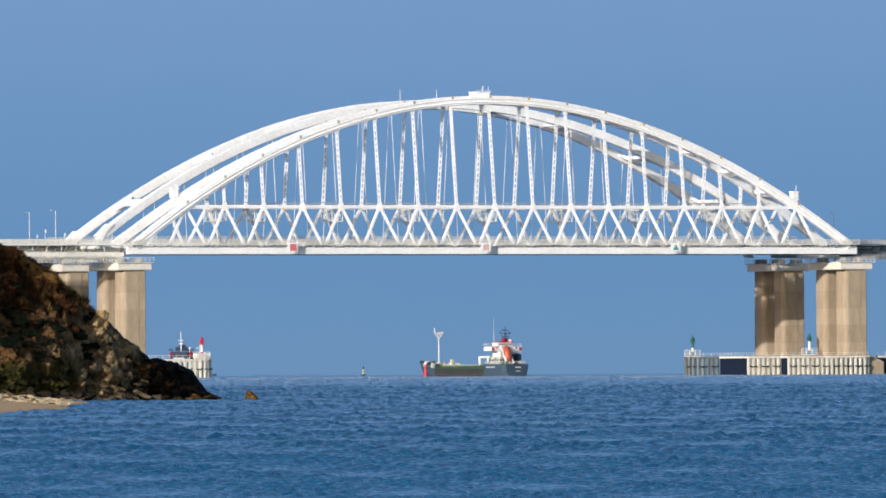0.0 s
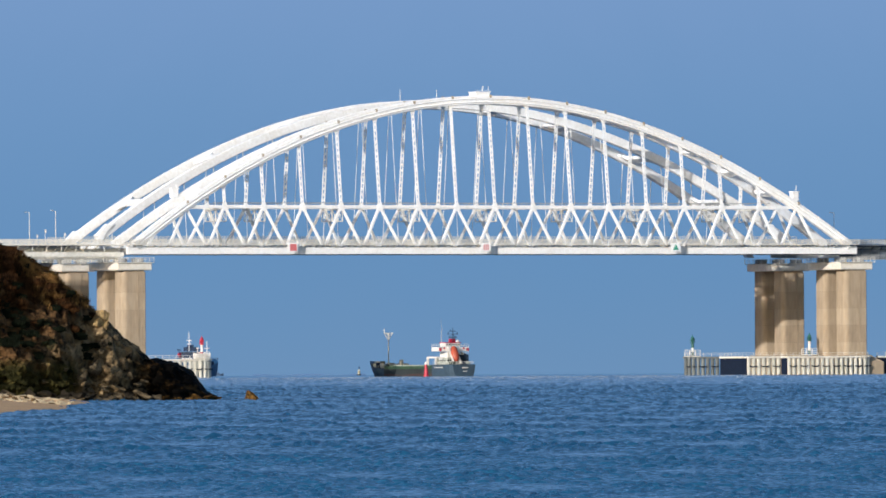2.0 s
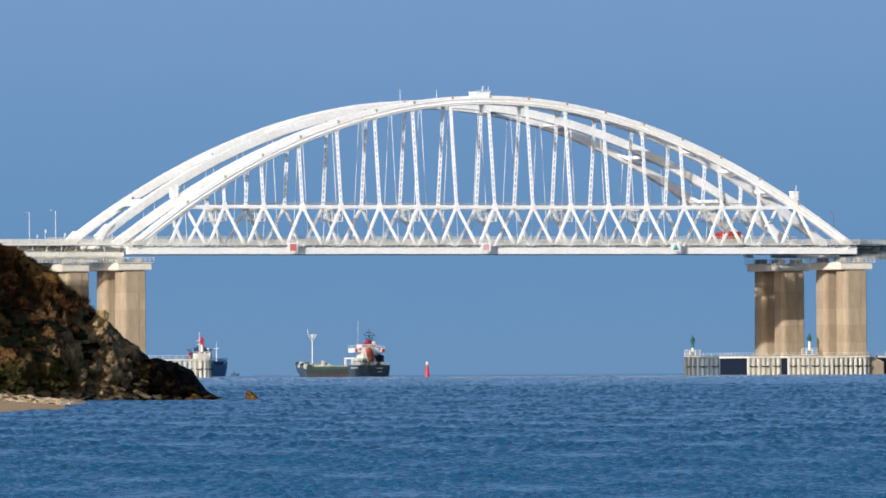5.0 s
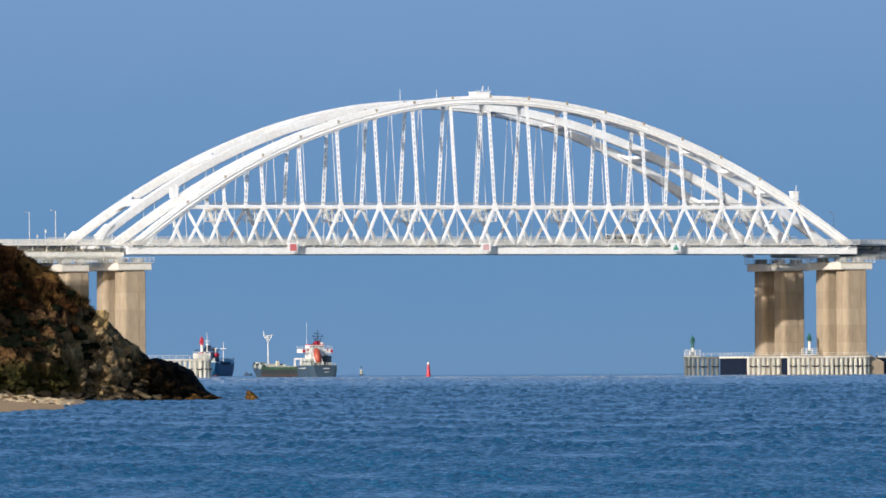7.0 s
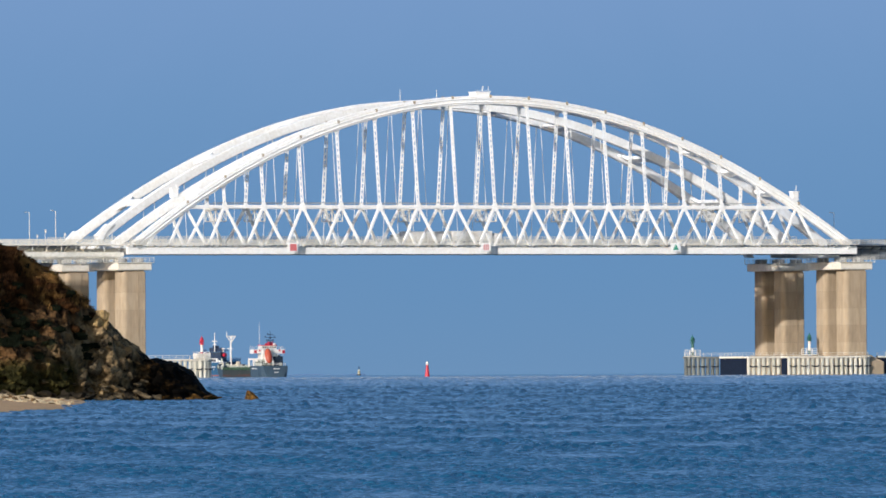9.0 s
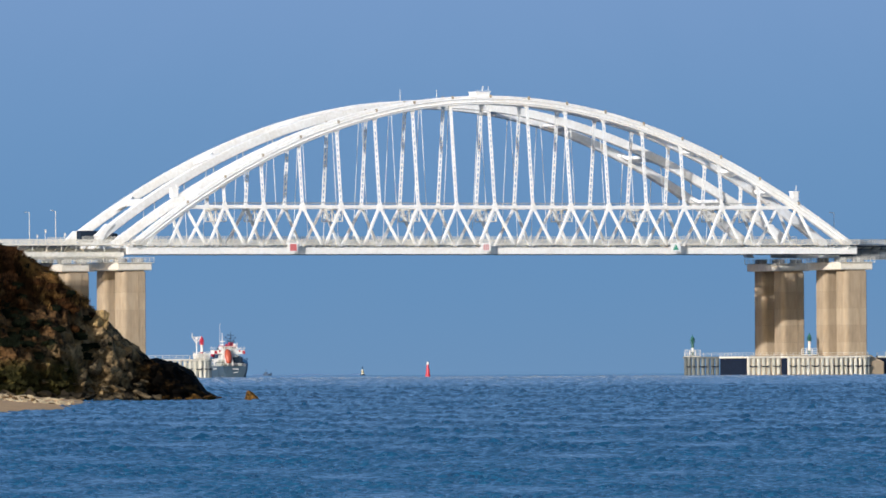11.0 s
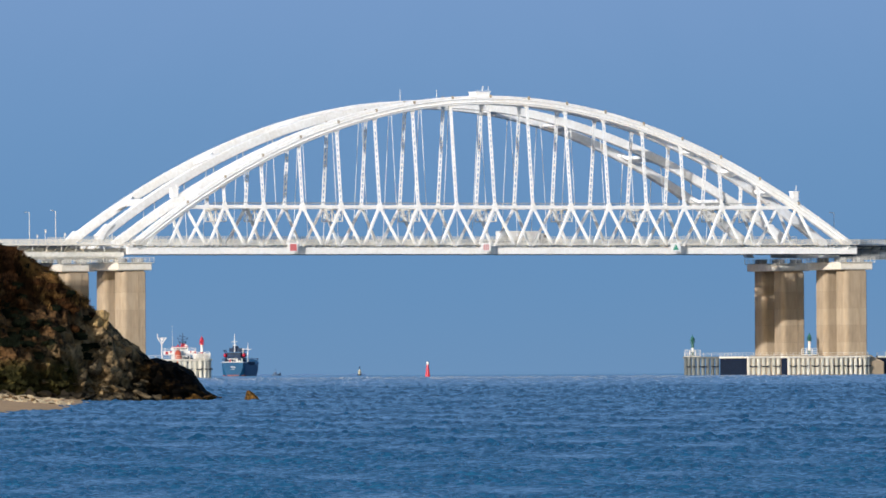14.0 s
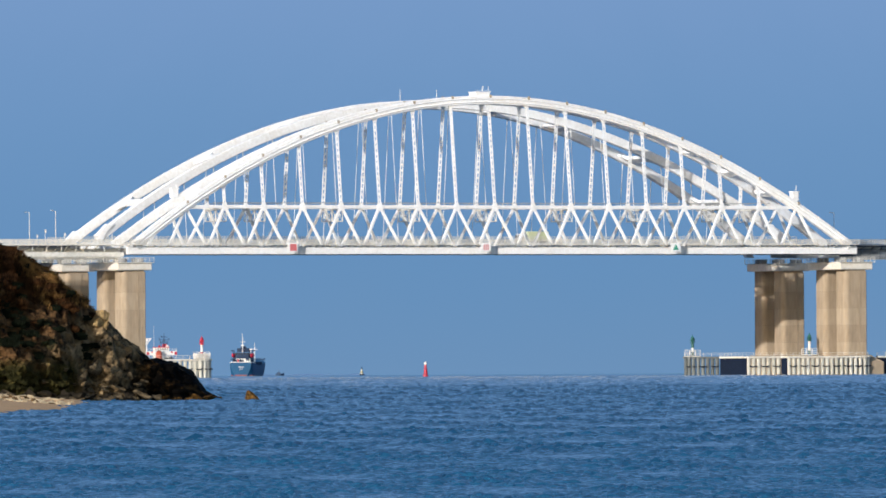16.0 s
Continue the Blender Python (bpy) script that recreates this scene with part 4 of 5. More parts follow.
    part("searchlight", ball(bmesh.new(), (4.0, 0.8, 12.2), 0.45, 2, (1, 1, 1.2)), RED, t, "red cover on the wheelhouse roof")
    # free-fall lifeboat on its slanting ramp
    ramp = part("lifeboat_ramp", bmesh.new(), HOUSE, t)
    bm = bmesh.new()
    for y in (0.1, 2.9):
        beam(bm, (-2.6, y, 4.6), (1.6, y, 10.6), 0.35, 0.45)
        beam(bm, (-1.4, y, 4.2), (-1.4, y, 6.4), 0.3, 0.3, (1, 0, 0))
        beam(bm, (1.6, y, 6.6), (1.6, y, 9.6), 0.3, 0.3, (1, 0, 0))
    bm.to_mesh(ramp.data)
    bm.free()
    bm = bmesh.new()
    axis = Vector((-0.40, 0, -0.917))
    top = Vector((-0.917, 0, 0.40))
    rings = []
    for f, r in ((0, 0.25), (0.06, 0.8), (0.18, 1.22), (0.5, 1.42), (0.8, 1.22), (0.93, 0.75), (1.0, 0.2)):
        c = Vector((0.5, 1.5, 10.6)) + axis * (6.0 * f)
        rings.append([c + Vector((0, 1, 0)) * (r * math.cos(a)) + top * (r * 0.95 * math.sin(a)) for a in (i * math.pi / 6 for i in range(12))])
    loft(bm, rings)
    lb = part("lifeboat", bm, ORANGE, t, "orange enclosed free-fall lifeboat", smooth=True)
    # gear on the stern
    rng = random.Random(8)
    for i in range(7):
        x, y = rng.uniform(-3.5, -0.6), rng.choice([rng.uniform(-3.8, -0.8), rng.uniform(3.4, 4.0)])
        part("mooring_winch", rod(bmesh.new(), (x, y - 0.6, 4.8), (x, y + 0.6, 4.8), 0.5, n=10), rng.choice([DARKBLUE, HATCH, DECKG]), t)
    part("stern_crane", beam(beam(bmesh.new(), (-1.5, -3.2, 4.2), (-1.5, -3.2, 7.6), 0.35, 0.35, (1, 0, 0)), (-1.5, -3.2, 7.5), (1.8, -2.2, 8.4), 0.3, 0.3), DARKBLUE, t)
    part("liferaft_canister", rod(bmesh.new(), (2.6, 4.9, 6.2), (4.0, 4.9, 6.2), 0.45, n=10), HOUSE, t)
    part("ventilator", rod(bmesh.new(), (1.2, -3.3, 6.6), (1.2, -3.3, 8.2), 0.4, 0.5, 10), DARKBLUE, t)
    return t


def blue_ship():
    """x towards the bow, 0 at the main mast over the stern house."""
    t = thing("coaster", Matrix(), "blue-hulled coaster seen from astern with red boats", "ship")
    st = [(-4.0, 4.2, 2.6, 5.6), (-2.5, 4.7, 4.2, 5.4), (2, 4.75, 4.6, 5.0), (12, 4.75, 4.6, 4.2), (28, 4.7, 4.5, 4.4), (36, 4.2, 3.4, 5.4), (42, 2.6, 1.2, 6.2), (45, 0.5, 0.1, 6.8)]
    hull = part("hull", loft(bmesh.new(), hull_rings(st)), BLUE, t)
    part("boot_topping", loft(bmesh.new(), [[Vector((x, s, z)) for s, z in ((-b, -1), (b, -1), (b, 0.5), (-b, 0.5))] for x, b in ((-4.06, 2.3), (-2.6, 4.3), (2, 4.66))]), WEATHERED_RED, t, "faded red boot topping")
    bm = bmesh.new()
    box(bm, -4.17, -4.09, -1.1, 1.1, 3.5, 3.75)
    box(bm, -4.12, -4.04, -0.7, 0.7, 2.7, 2.88)
    part("stern_name", bm, HOUSE, hull, "white bars of lettering")
    part("white_band", loft(bmesh.new(), [[Vector((x, s * b, z)) for s, z in ((-1, z0), (1, z0), (1, z0 + 0.28), (-1, z0 + 0.28))] for x, b, z0 in ((-4.1, 4.3, 5.45), (-2.5, 4.8, 5.3), (3, 4.8, 5.0))]), HOUSE, t, "white bulwark band round the stern")
    part("deck_house", box(bmesh.new(), -1.5, 7.5, -3.5, 3.5, 5.6, 7.4, 0.1), NAVY, t)
    h2 = part("upper_house", box(bmesh.new(), -1.2, 6.0, -2.7, 2.7, 7.4, 9.4, 0.1), NAVY, t)
    part("wheelhouse", box(bmesh.new(), 1.5, 5.5, -2.4, 2.4, 9.6, 11.2, 0.1), NAVY, t)
    windows(h2, -1.23, -2.8, 2.8, 8.9, 5)
    part("aft_bulkhead", box(bmesh.new(), -1.62, -1.5, -1.6, 2.6, 5.9, 7.0), HOUSE, t, "white painted panel")
    rng = random.Random(2)
    for i in range(8):
        y = -3.4 + 0.95 * i
        part("deck_gear", box(bmesh.new(), -3.2, -2.2, y - 0.3, y + 0.3, 5.4, 6.2 + rng.uniform(0, 0.9), 0.08), rng.choice([HATCH, NAVY, HOUSE, RED, NAVY]), t)
    for s in (-1, 1):
        bm = bmesh.new()
        rings = []
        for f, r in ((0, 0.15), (0.1, 0.6), (0.3, 0.85), (0.7, 0.85), (0.9, 0.6), (1, 0.15)):
            c = Vector((-0.8 + 4.6 * f, s * 3.75, 8.3))
            rings.append([c + Vector((0, r * math.cos(a), r * 1.1 * math.sin(a))) for a in (i * math.pi / 5 for i in range(10))])
        part("lifeboat", loft(bm, rings), RED, t, "red lifeboat in davits", smooth=True)
        bm = bmesh.new()
        for x in (-0.4, 3.2):
            rod(bm, (x, s * 3.4, 7.9), (x, s * 3.9, 10.4), 0.14), rod(bm, (x, s * 3.9, 10.4), (x, s * 4.7, 10.0), 0.14)
        part("davit", bm, NAVY, t)
    bm = bmesh.new()
    loft(bm, [[Vector((3.0 + sx * w, sy * w, z)) for sx, sy in ((-1, -1), (1, -1), (1, 1), (-1, 1))] for w, z in ((1.2, 9.6), (1.0, 12.0))])
    part("funnel", bm, NAVY, t)
    bm = bmesh.new()
    rod(bm, (0.5, 0, 9.6), (0.5, 0, 17.0), 0.2, 0.1)
    rod(bm, (0.5, -1.1, 13.7), (0.5, 1.1, 13.7), 0.12)
    rod(bm, (0.5, -0.7, 12.4), (0.5, 0.7, 12.4), 0.16)
    part("main_mast", bm, HOUSE, t)
    bm = bmesh.new()
    rod(bm, (0.2, -3.4, 7.9), (0.2, -3.4, 11.0), 0.12)
    rod(bm, (0.2, -4.0, 10.8), (0.2, -2.8, 10.8), 0.16)
    part("aft_light_mast", bm, HOUSE, t)
    bm = bmesh.new()
    rod(bm, (35, 0, 5.0), (35, 0, 13.4), 0.2, 0.1)
    rod(bm, (35, -1.2, 10.8), (35, 1.2, 10.8), 0.12)
    part("foremast", bm, HOUSE, t)
    for i in range(4):
        part("hatch_cover", box(bmesh.new(), 10 + 5.6 * i, 15.2 + 5.6 * i, -3.4, 3.4, 4.3, 5.7, 0.08), NAVY, t)
    rail_ring(t, [(40, -3.0), (34, -4.4), (8, -4.7), (-3.4, -4.3), (-3.4, 4.3), (8, 4.7), (34, 4.4), (40, 3.0)], 6.2, 0.9, NAVY)
    return t


def small_boat():
    t = thing("fishing_boat", Matrix(), "small fishing boat far off on the water, hazed blue-grey", "boat")
    part("hull", loft(bmesh.new(), hull_rings([(-1.7, 0.7, 0.6, 0.8), (0, 0.8, 0.7, 0.7), (1.1, 0.6, 0.4, 0.95), (1.9, 0.1, 0.05, 1.2)])), HAZY, t)
    part("cabin", box(bmesh.new(), -1.1, 0.0, -0.5, 0.5, 0.7, 1.5, 0.1), HAZY, t)
    part("mast", rod(bmesh.new(), (-0.4, 0, 1.5), (-0.4, 0, 2.6), 0.08), HAZY, t)
    return t


def place(px, y, heading, z=0.0):
    """A pose on the water: px tells the bearing, y the distance, heading the turn of the bow from straight away, to the right."""
    return pose((px - 784) * y / F, y, z, 0, 0, 90 - heading)


SHIP_A, SHIP_B, BOAT = cargo_ship(), blue_ship(), small_boat()
# the cargo ship is a small coaster that passes close behind the bridge, through its shadow
NEAR = 0.8163
for ob in SHIP_A.children_recursive:
    ob.data.transform(Matrix.Scale(NEAR, 4))


def buoy_red():
    t = thing("lateral_buoy", Matrix(), "red tapered lateral buoy with a pale head on the sea", "buoy")
    part("float", rod(bmesh.new(), (0, 0, -0.8), (0, 0, 0.45), 0.86, 0.82, 14), RED, t)
    bm = bmesh.new()
    rod(bm, (0, 0, 0.45), (0, 0, 1.9), 0.72, 0.56, 12)
    rod(bm, (0, 0, 1.9), (0, 0, 3.7), 0.56, 0.36, 12)
    rod(bm, (0, 0, 3.7), (0, 0, 3.85), 0.52, 0.52, 12)
    part("tower", bm, RED, t)
    bm = bmesh.new()
    rod(bm, (0, 0, 3.85), (0, 0, 4.5), 0.42, 0.40, 10)
    rod(bm, (0, 0, 4.5), (0, 0, 4.85), 0.40, 0.12, 10)
    part("lantern", bm, HOUSE, t, "pale lantern head")
    bm = bmesh.new()
    for i in range(5):
        rod(bm, (-0.60 + 0.014 * i, -0.4, 0.9 + 0.35 * i), (-0.30 + 0.012 * i, -0.66 + 0.03 * i, 0.9 + 0.35 * i), 0.05)
    part("rung", bm, RED, t)
    return t


def buoy_dark():
    t = thing("cardinal_buoy", Matrix(), "dark pillar buoy with pale band on the sea", "buoy")
    part("float", rod(bmesh.new(), (0, 0, -0.6), (0, 0, 0.5), 0.85, 0.85, 12), RUBBER, t)
    part("pillar", rod(bmesh.new(), (0, 0, 0.5), (0, 0, 2.4), 0.62, 0.42, 12), HATCH, t, "grey pillar")
    part("pale_band", rod(bmesh.new(), (0, 0, 1.0), (0, 0, 1.7), 0.58, 0.5, 12), mat("ochre_paint", (0.36, 0.30, 0.16), (0.28, 0.23, 0.12), 1, 4, 0.6), t, "ochre band")
    bm = bmesh.new()
    rod(bm, (0, 0, 2.2), (0, 0, 2.9), 0.38, 0.05, 10)
    rod(bm, (0, 0, 2.9), (0, 0, 3.6), 0.32, 0.05, 10)
    part("topmark", bm, RUBBER, t)
    return t


BUOY_R, BUOY_D = buoy_red(), buoy_dark()
for ob in BUOY_R.children_recursive:
    ob.data.transform(Matrix.Scale(0.88, 4))


# ---- road traffic ----
def wheels(t, xs, half):
    src = None
    for x in xs:
        for s in (-1, 1):
            m = pose(x, s * half, 0.5)
            if src is None:
                src = part("wheel", rod(bmesh.new(), (0, -0.16, 0), (0, 0.16, 0), 0.5, n=12), TYRE, t)
                src.matrix_basis = m
            else:
                share("wheel", src, m, t)


def lorry(label, box_mat, cab_mat, length=13.0):
    t = thing("lorry", Matrix(), label, "truck")
    tr = part("trailer", box(bmesh.new(), -length / 2 - 1, length / 2 - 1.4, -1.25, 1.25, 1.1, 3.9, 0.06), box_mat, t)
    rear = -length / 2 - 1
    for s in (-0.62, 0.62):
        part("rear_door", box(bmesh.new(), rear - 0.05, rear, s - 0.58, s + 0.58, 1.2, 3.8), box_mat, tr)
    part("chassis", box(bmesh.new(), -length / 2 - 1, length / 2 + 1.6, -0.5, 0.5, 0.6, 1.0), GREY, t)
    cab = bmesh.new()
    x0 = length / 2 - 0.6
    loft(cab, [[Vector((x, y, z)) for x, z in ((x0, 0.7), (x0 + 2.3, 0.7), (x0 + 2.3, 1.9), (x0 + 1.95, 3.1), (x0, 3.3))] for y in (-1.22, 1.22)])
    c = part("cab", cab, cab_mat, t)
    part("windscreen", beam(bmesh.new(), (x0 + 2.16, -1.05, 2.45), (x0 + 2.16, 1.05, 2.45), 0.12, 0.8, (-0.28, 0, 1)), GLASS, c)
    for s in (-1, 1):
        part("side_window", box(bmesh.new(), x0 + 0.9, x0 + 1.8, s * 1.23 - 0.02, s * 1.23 + 0.02, 1.95, 2.7), GLASS, c)
    wheels(t, (-length / 2 + 0.2, -length / 2 + 1.5, -length / 2 + 2.8, length / 2 - 1.8, length / 2 + 0.9), 1.1)
    return t


def coach():
    t = thing("coach", Matrix(), "long dark coach with a pale roof on the road bridge", "bus")
    part("body", box(bmesh.new(), -6, 6, -1.25, 1.25, 0.5, 2.9, 0.12), DARKBLUE, t)
    part("roof", box(bmesh.new(), -5.95, 5.95, -1.2, 1.2, 2.9, 3.15, 0.1), HOUSE, t, "pale roof")
    for s in (-1, 1):
        part("window_band", box(bmesh.new(), -5.6, 5.4, s * 1.26 - 0.02, s * 1.26 + 0.02, 1.6, 2.5), GLASS, t)
        part("white_stripe", box(bmesh.new(), -5.8, 5.8, s * 1.26 - 0.02, s * 1.26 + 0.02, 2.6, 2.8), HOUSE, t)
    part("windscreen", box(bmesh.new(), 5.97, 6.03, -1.1, 1.1, 1.3, 2.75), GLASS, t)
    wheels(t, (-3.8, -2.6, 4.0), 1.15)
    return t


def car():
    t = thing("car", Matrix(), "small dark saloon car on the road bridge", "car")
    part("body", box(bmesh.new(), -2.2, 2.2, -0.88, 0.88, 0.35, 0.95, 0.15), DARKBLUE, t)
    part("cabin", loft(bmesh.new(), [[Vector((x, s * w, z)) for x, z in ((-1.9, 0.95), (1.0, 0.95), (0.4, 1.5), (-1.3, 1.5))] for s, w in ((-1, 0.8), (1, 0.8))]), GLASS, t)
    wheels(t, (-1.4, 1.4), 0.8)
    return t


ROAD_TOP = ROAD_DECK - 0.93
CREAM = mat("pale_lorry_paint", (0.62, 0.66, 0.40), (0.55, 0.58, 0.36), 0.6, 3, 0.5)
ORED = mat("orange_red_lorry_paint", (0.58, 0.06, 0.03), (0.48, 0.05, 0.03), 0.6, 3, 0.5)
TRAFFIC = [
    # thing, lane, time at which it passes the middle, metres a second (+: towards +x)
    (coach(), 5.0, 7.39, -174.0),
    (lorry("white box lorry on the road bridge", HOUSE, HOUSE), -5.0, 8.93, 186.0),
    (lorry("white box lorry heading the other way", HOUSE, HOUSE, 14.0), 5.0, 8.99, -147.0),
    (lorry("dark blue box lorry on the road bridge", DARKBLUE, DARKBLUE, 9.0), -5.0, 11.55, 197.0),
    (lorry("white box lorry behind a dark car", HOUSE, HOUSE, 13.0), -5.0, 13.82, 163.0),
    (car(), -8.5, 13.90, 163.0),
    (lorry("small pale yellow-green box lorry with white cab", CREAM, HOUSE, 7.0), 5.0, 16.23, -158.0),
    (lorry("red lorry with a covered load on the viaduct", ORED, ORED, 7.0), 5.0, 5.664, -147.0),
]
REACH = 330.0


def traffic_rows(lane, mid, speed):
    """Waits beyond the bend of the viaduct, crosses the bridge at one speed, and waits at the other side."""
    s = 1 if speed > 0 else -1
    turn = 0 if s > 0 else 180
    at = lambda x: BRIDGE @ pose(x, ROAD_Y + lane, ROAD_TOP, 0, 0, turn)
    dt = REACH / abs(speed)
    rows = [(mid + f * dt, at(s * REACH * f)) for f in (-1, -0.8, -0.6, -0.4, -0.2, 0, 0.2, 0.4, 0.6, 0.8, 1)]
    rows = [(round(t, 2), m) for t, m in rows if 0.05 < t < 15.95]
    x0 = s * REACH * max(-1, min(1, (0 - mid) / dt))
    x1 = s * REACH * max(-1, min(1, (16 - mid) / dt))
    return [(0.0, at(x0))] + ([(rows[0][0] - 0.4, at(x0))] if rows and rows[0][0] > 0.6 else []) + rows + [(16.0, at(x1))]


def motions():
    walk(SHIP_A, [(t, place(px, y * NEAR, -a)) for t, px, y, a in ((0, 902, 4020, 30.8), (1.5, 833.5, 4062, 30.5), (2.5, 783.2, 4072, 30.2), (3.5, 732.5, 4084, 29.8), (4.1, 702.8, 4130, 29.0), (5, 659, 4190, 27.6), (7, 566, 4260, 24.3), (9.2, 472, 4340, 19), (11.3, 398, 4420, 16.2), (12.5, 356, 4460, 11.5), (14.5, 312, 4530, 10.5), (16, 287, 4580, 9))])
    walk(SHIP_B, [(t, place(px, y, a)) for t, px, y, a in ((0, 319, 4400, 10.5), (1.5, 330, 4430, 10.3), (3.5, 342, 4470, 10), (7, 365, 4530, 9.5), (9.2, 380, 4570, 9), (12, 399, 4625, 8.6), (13.6, 411, 4655, 8), (16, 428, 4700, 7.2))])
    walk(BOAT, [(t, place(px, 4760, 70)) for t, px in ((0, 374), (2.5, 390), (4.2, 405), (6.6, 433), (9, 455), (11.3, 474), (13, 484), (16, 494))])
    walk(BUOY_R, [(t, place(px, 3255, 0) @ pose(0, 0, 0, 0, a, 0)) for t, px, a in ((0, 752, 2), (1.5, 753, -2), (3.5, 753, 1), (5.2, 755, -2), (7, 757, 2), (9, 755, -1), (10.8, 756, 2), (12.5, 754, -2), (14.5, 756, 1), (16, 752, -1))])
    walk(BUOY_D, [(t, place(px, 4640, 0)) for t, px in ((0, 642), (1.5, 633), (3.5, 640), (5.2, 635), (7, 638), (9, 634), (10.8, 640), (12.5, 642), (14.5, 634), (16, 639))])
    for ob, lane, mid, speed in TRAFFIC:
        walk(ob, traffic_rows(lane, mid, speed))
    walk(SEA, [(0.0, pose(0, 0, 0)), (16.0, pose(-0.4, -5.0, 0))])


# ---- headland: cliff, beach, boulders, scrub ----
def cliff_height(x):
    """The crest of the headland along x, rising inland from its tip in the sea."""
    s = -13.2 - x
    xs = (-2.0, 0.0, 1.2, 2.2, 3.2, 4.8, 6.0, 7.0, 9.6, 11.0, 12.4, 18.0, 26.0, 60.0)
    zs = (-0.6, -0.1, 0.4, 1.55, 2.1, 2.3, 3.3, 4.7, 6.6, 7.7, 8.75, 9.9, 10.6, 11.4)
    return float(np.interp(s, xs, zs))


def fbm(p, scale, octaves=4):
    return noise.fractal(Vector(p) * scale, 1.0, 2.0, octaves, noise_basis="PERLIN_ORIGINAL")


def ridge(p, scale):
    return 1 - abs(noise.noise(Vector(p) * scale)) * 2


def cliff_material():
    m = bpy.data.materials.new("cliff_rock_and_soil")
    m.use_nodes = True
    nt = m.node_tree
    b = nt.nodes["Principled BSDF"]
    b.inputs["Roughness"].default_value = 0.95
    b.inputs["Specular IOR Level"].default_value = 0.05
    tc = nt.nodes.new("ShaderNodeTexCoord")

    def tex(scale, detail=6, stretch=(1, 1, 1)):
        mp = nt.nodes.new("ShaderNodeMapping")
        mp.inputs["Scale"].default_value = stretch
        n = nt.nodes.new("ShaderNodeTexNoise")
        n.inputs["Scale"].default_value, n.inputs["Detail"].default_value, n.inputs["Roughness"].default_value = scale, detail, 0.65
        nt.links.new(tc.outputs["Object"], mp.inputs[0]), nt.links.new(mp.outputs[0], n.inputs["Vector"])
        return n.outputs[0]

    def rng(src, lo, hi):
        r = nt.nodes.new("ShaderNodeMapRange")
        r.inputs[1].default_value, r.inputs[2].default_value = lo, hi
        nt.links.new(src, r.inputs[0])
        return r.outputs[0]

    def mixc(f, a, c):
        x = nt.nodes.new("ShaderNodeMix")
        x.data_type = "RGBA"
        for slot, v in ((6, a), (7, c)):
            if isinstance(v, tuple):
                x.inputs[slot].default_value = rgb(v)
            else:
                nt.links.new(v, x.inputs[slot])
        nt.links.new(f, x.inputs[0])
        return x.outputs[2]

    # the dark tones are lowered towards black to deepen shadows in the rock
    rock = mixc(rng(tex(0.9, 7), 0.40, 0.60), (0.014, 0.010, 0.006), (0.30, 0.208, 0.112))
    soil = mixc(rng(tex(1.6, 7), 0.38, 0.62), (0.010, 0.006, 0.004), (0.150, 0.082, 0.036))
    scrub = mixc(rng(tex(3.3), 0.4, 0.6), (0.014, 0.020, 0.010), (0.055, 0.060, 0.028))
    sep = nt.nodes.new("ShaderNodeSeparateXYZ")
    nt.links.new(tc.outputs["Object"], sep.inputs[0])
    # rock at the foot, brown soil and grass above
    add = nt.nodes.new("ShaderNodeMath")
    add.operation = "MULTIPLY_ADD"
    add.inputs[1].default_value = 5.0
    lean = nt.nodes.new("ShaderNodeMath")
    lean.operation = "MULTIPLY_ADD"
    lean.inputs[1].default_value = -0.95
    nt.links.new(sep.outputs[0], lean.inputs[0]), nt.links.new(sep.outputs[2], lean.inputs[2])
    nt.links.new(tex(0.35, 3), add.inputs[0]), nt.links.new(lean.outputs[0], add.inputs[2])
    col = mixc(rng(add.outputs[0], 26.6, 28.4), rock, soil)
    col = mixc(rng(tex(0.55, 4), 0.60, 0.66), col, scrub)
    # an olive bank of low scrub at the foot, inland of the rocks
    foot = nt.nodes.new("ShaderNodeMath")
    foot.operation = "MULTIPLY_ADD"
    foot.inputs[1].default_value = 1.6
    nt.links.new(tex(0.7, 4), foot.inputs[0]), nt.links.new(sep.outputs[2], foot.inputs[2])
    inland = nt.nodes.new("ShaderNodeMath")
    inland.operation = "MULTIPLY_ADD"
    inland.inputs[1].default_value = 2.0
    nt.links.new(tex(0.6, 4), inland.inputs[0]), nt.links.new(sep.outputs[0], inland.inputs[2])
    both = nt.nodes.new("ShaderNodeMath")
    both.operation = "MULTIPLY"
    nt.links.new(rng(foot.outputs[0], 3.4, 2.6), both.inputs[0]), nt.links.new(rng(inland.outputs[0], -20.3, -21.0), both.inputs[1])
    olive = mixc(rng(tex(2.5), 0.4, 0.6), (0.018, 0.016, 0.006), (0.070, 0.060, 0.020))
    col = mixc(both.outputs[0], col, olive)
    # the outer point is dark, weed-stained rock, blackened further in colour for shade
    stain_shade = mixc(rng(tex(0.9, 5, (1, 0.4, 2)), 0.52, 0.68), (0.003, 0.0024, 0.0018), (0.062, 0.033, 0.010))
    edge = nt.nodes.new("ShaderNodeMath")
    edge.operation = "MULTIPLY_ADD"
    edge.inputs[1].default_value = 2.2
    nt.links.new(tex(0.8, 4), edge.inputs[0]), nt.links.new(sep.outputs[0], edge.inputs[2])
    col = mixc(rng(edge.outputs[0], -17.4, -16.6), col, stain_shade)
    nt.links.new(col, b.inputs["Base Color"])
    bp = nt.nodes.new("ShaderNodeBump")
    bp.inputs["Strength"].default_value, bp.inputs["Distance"].default_value = 1.0, 0.10
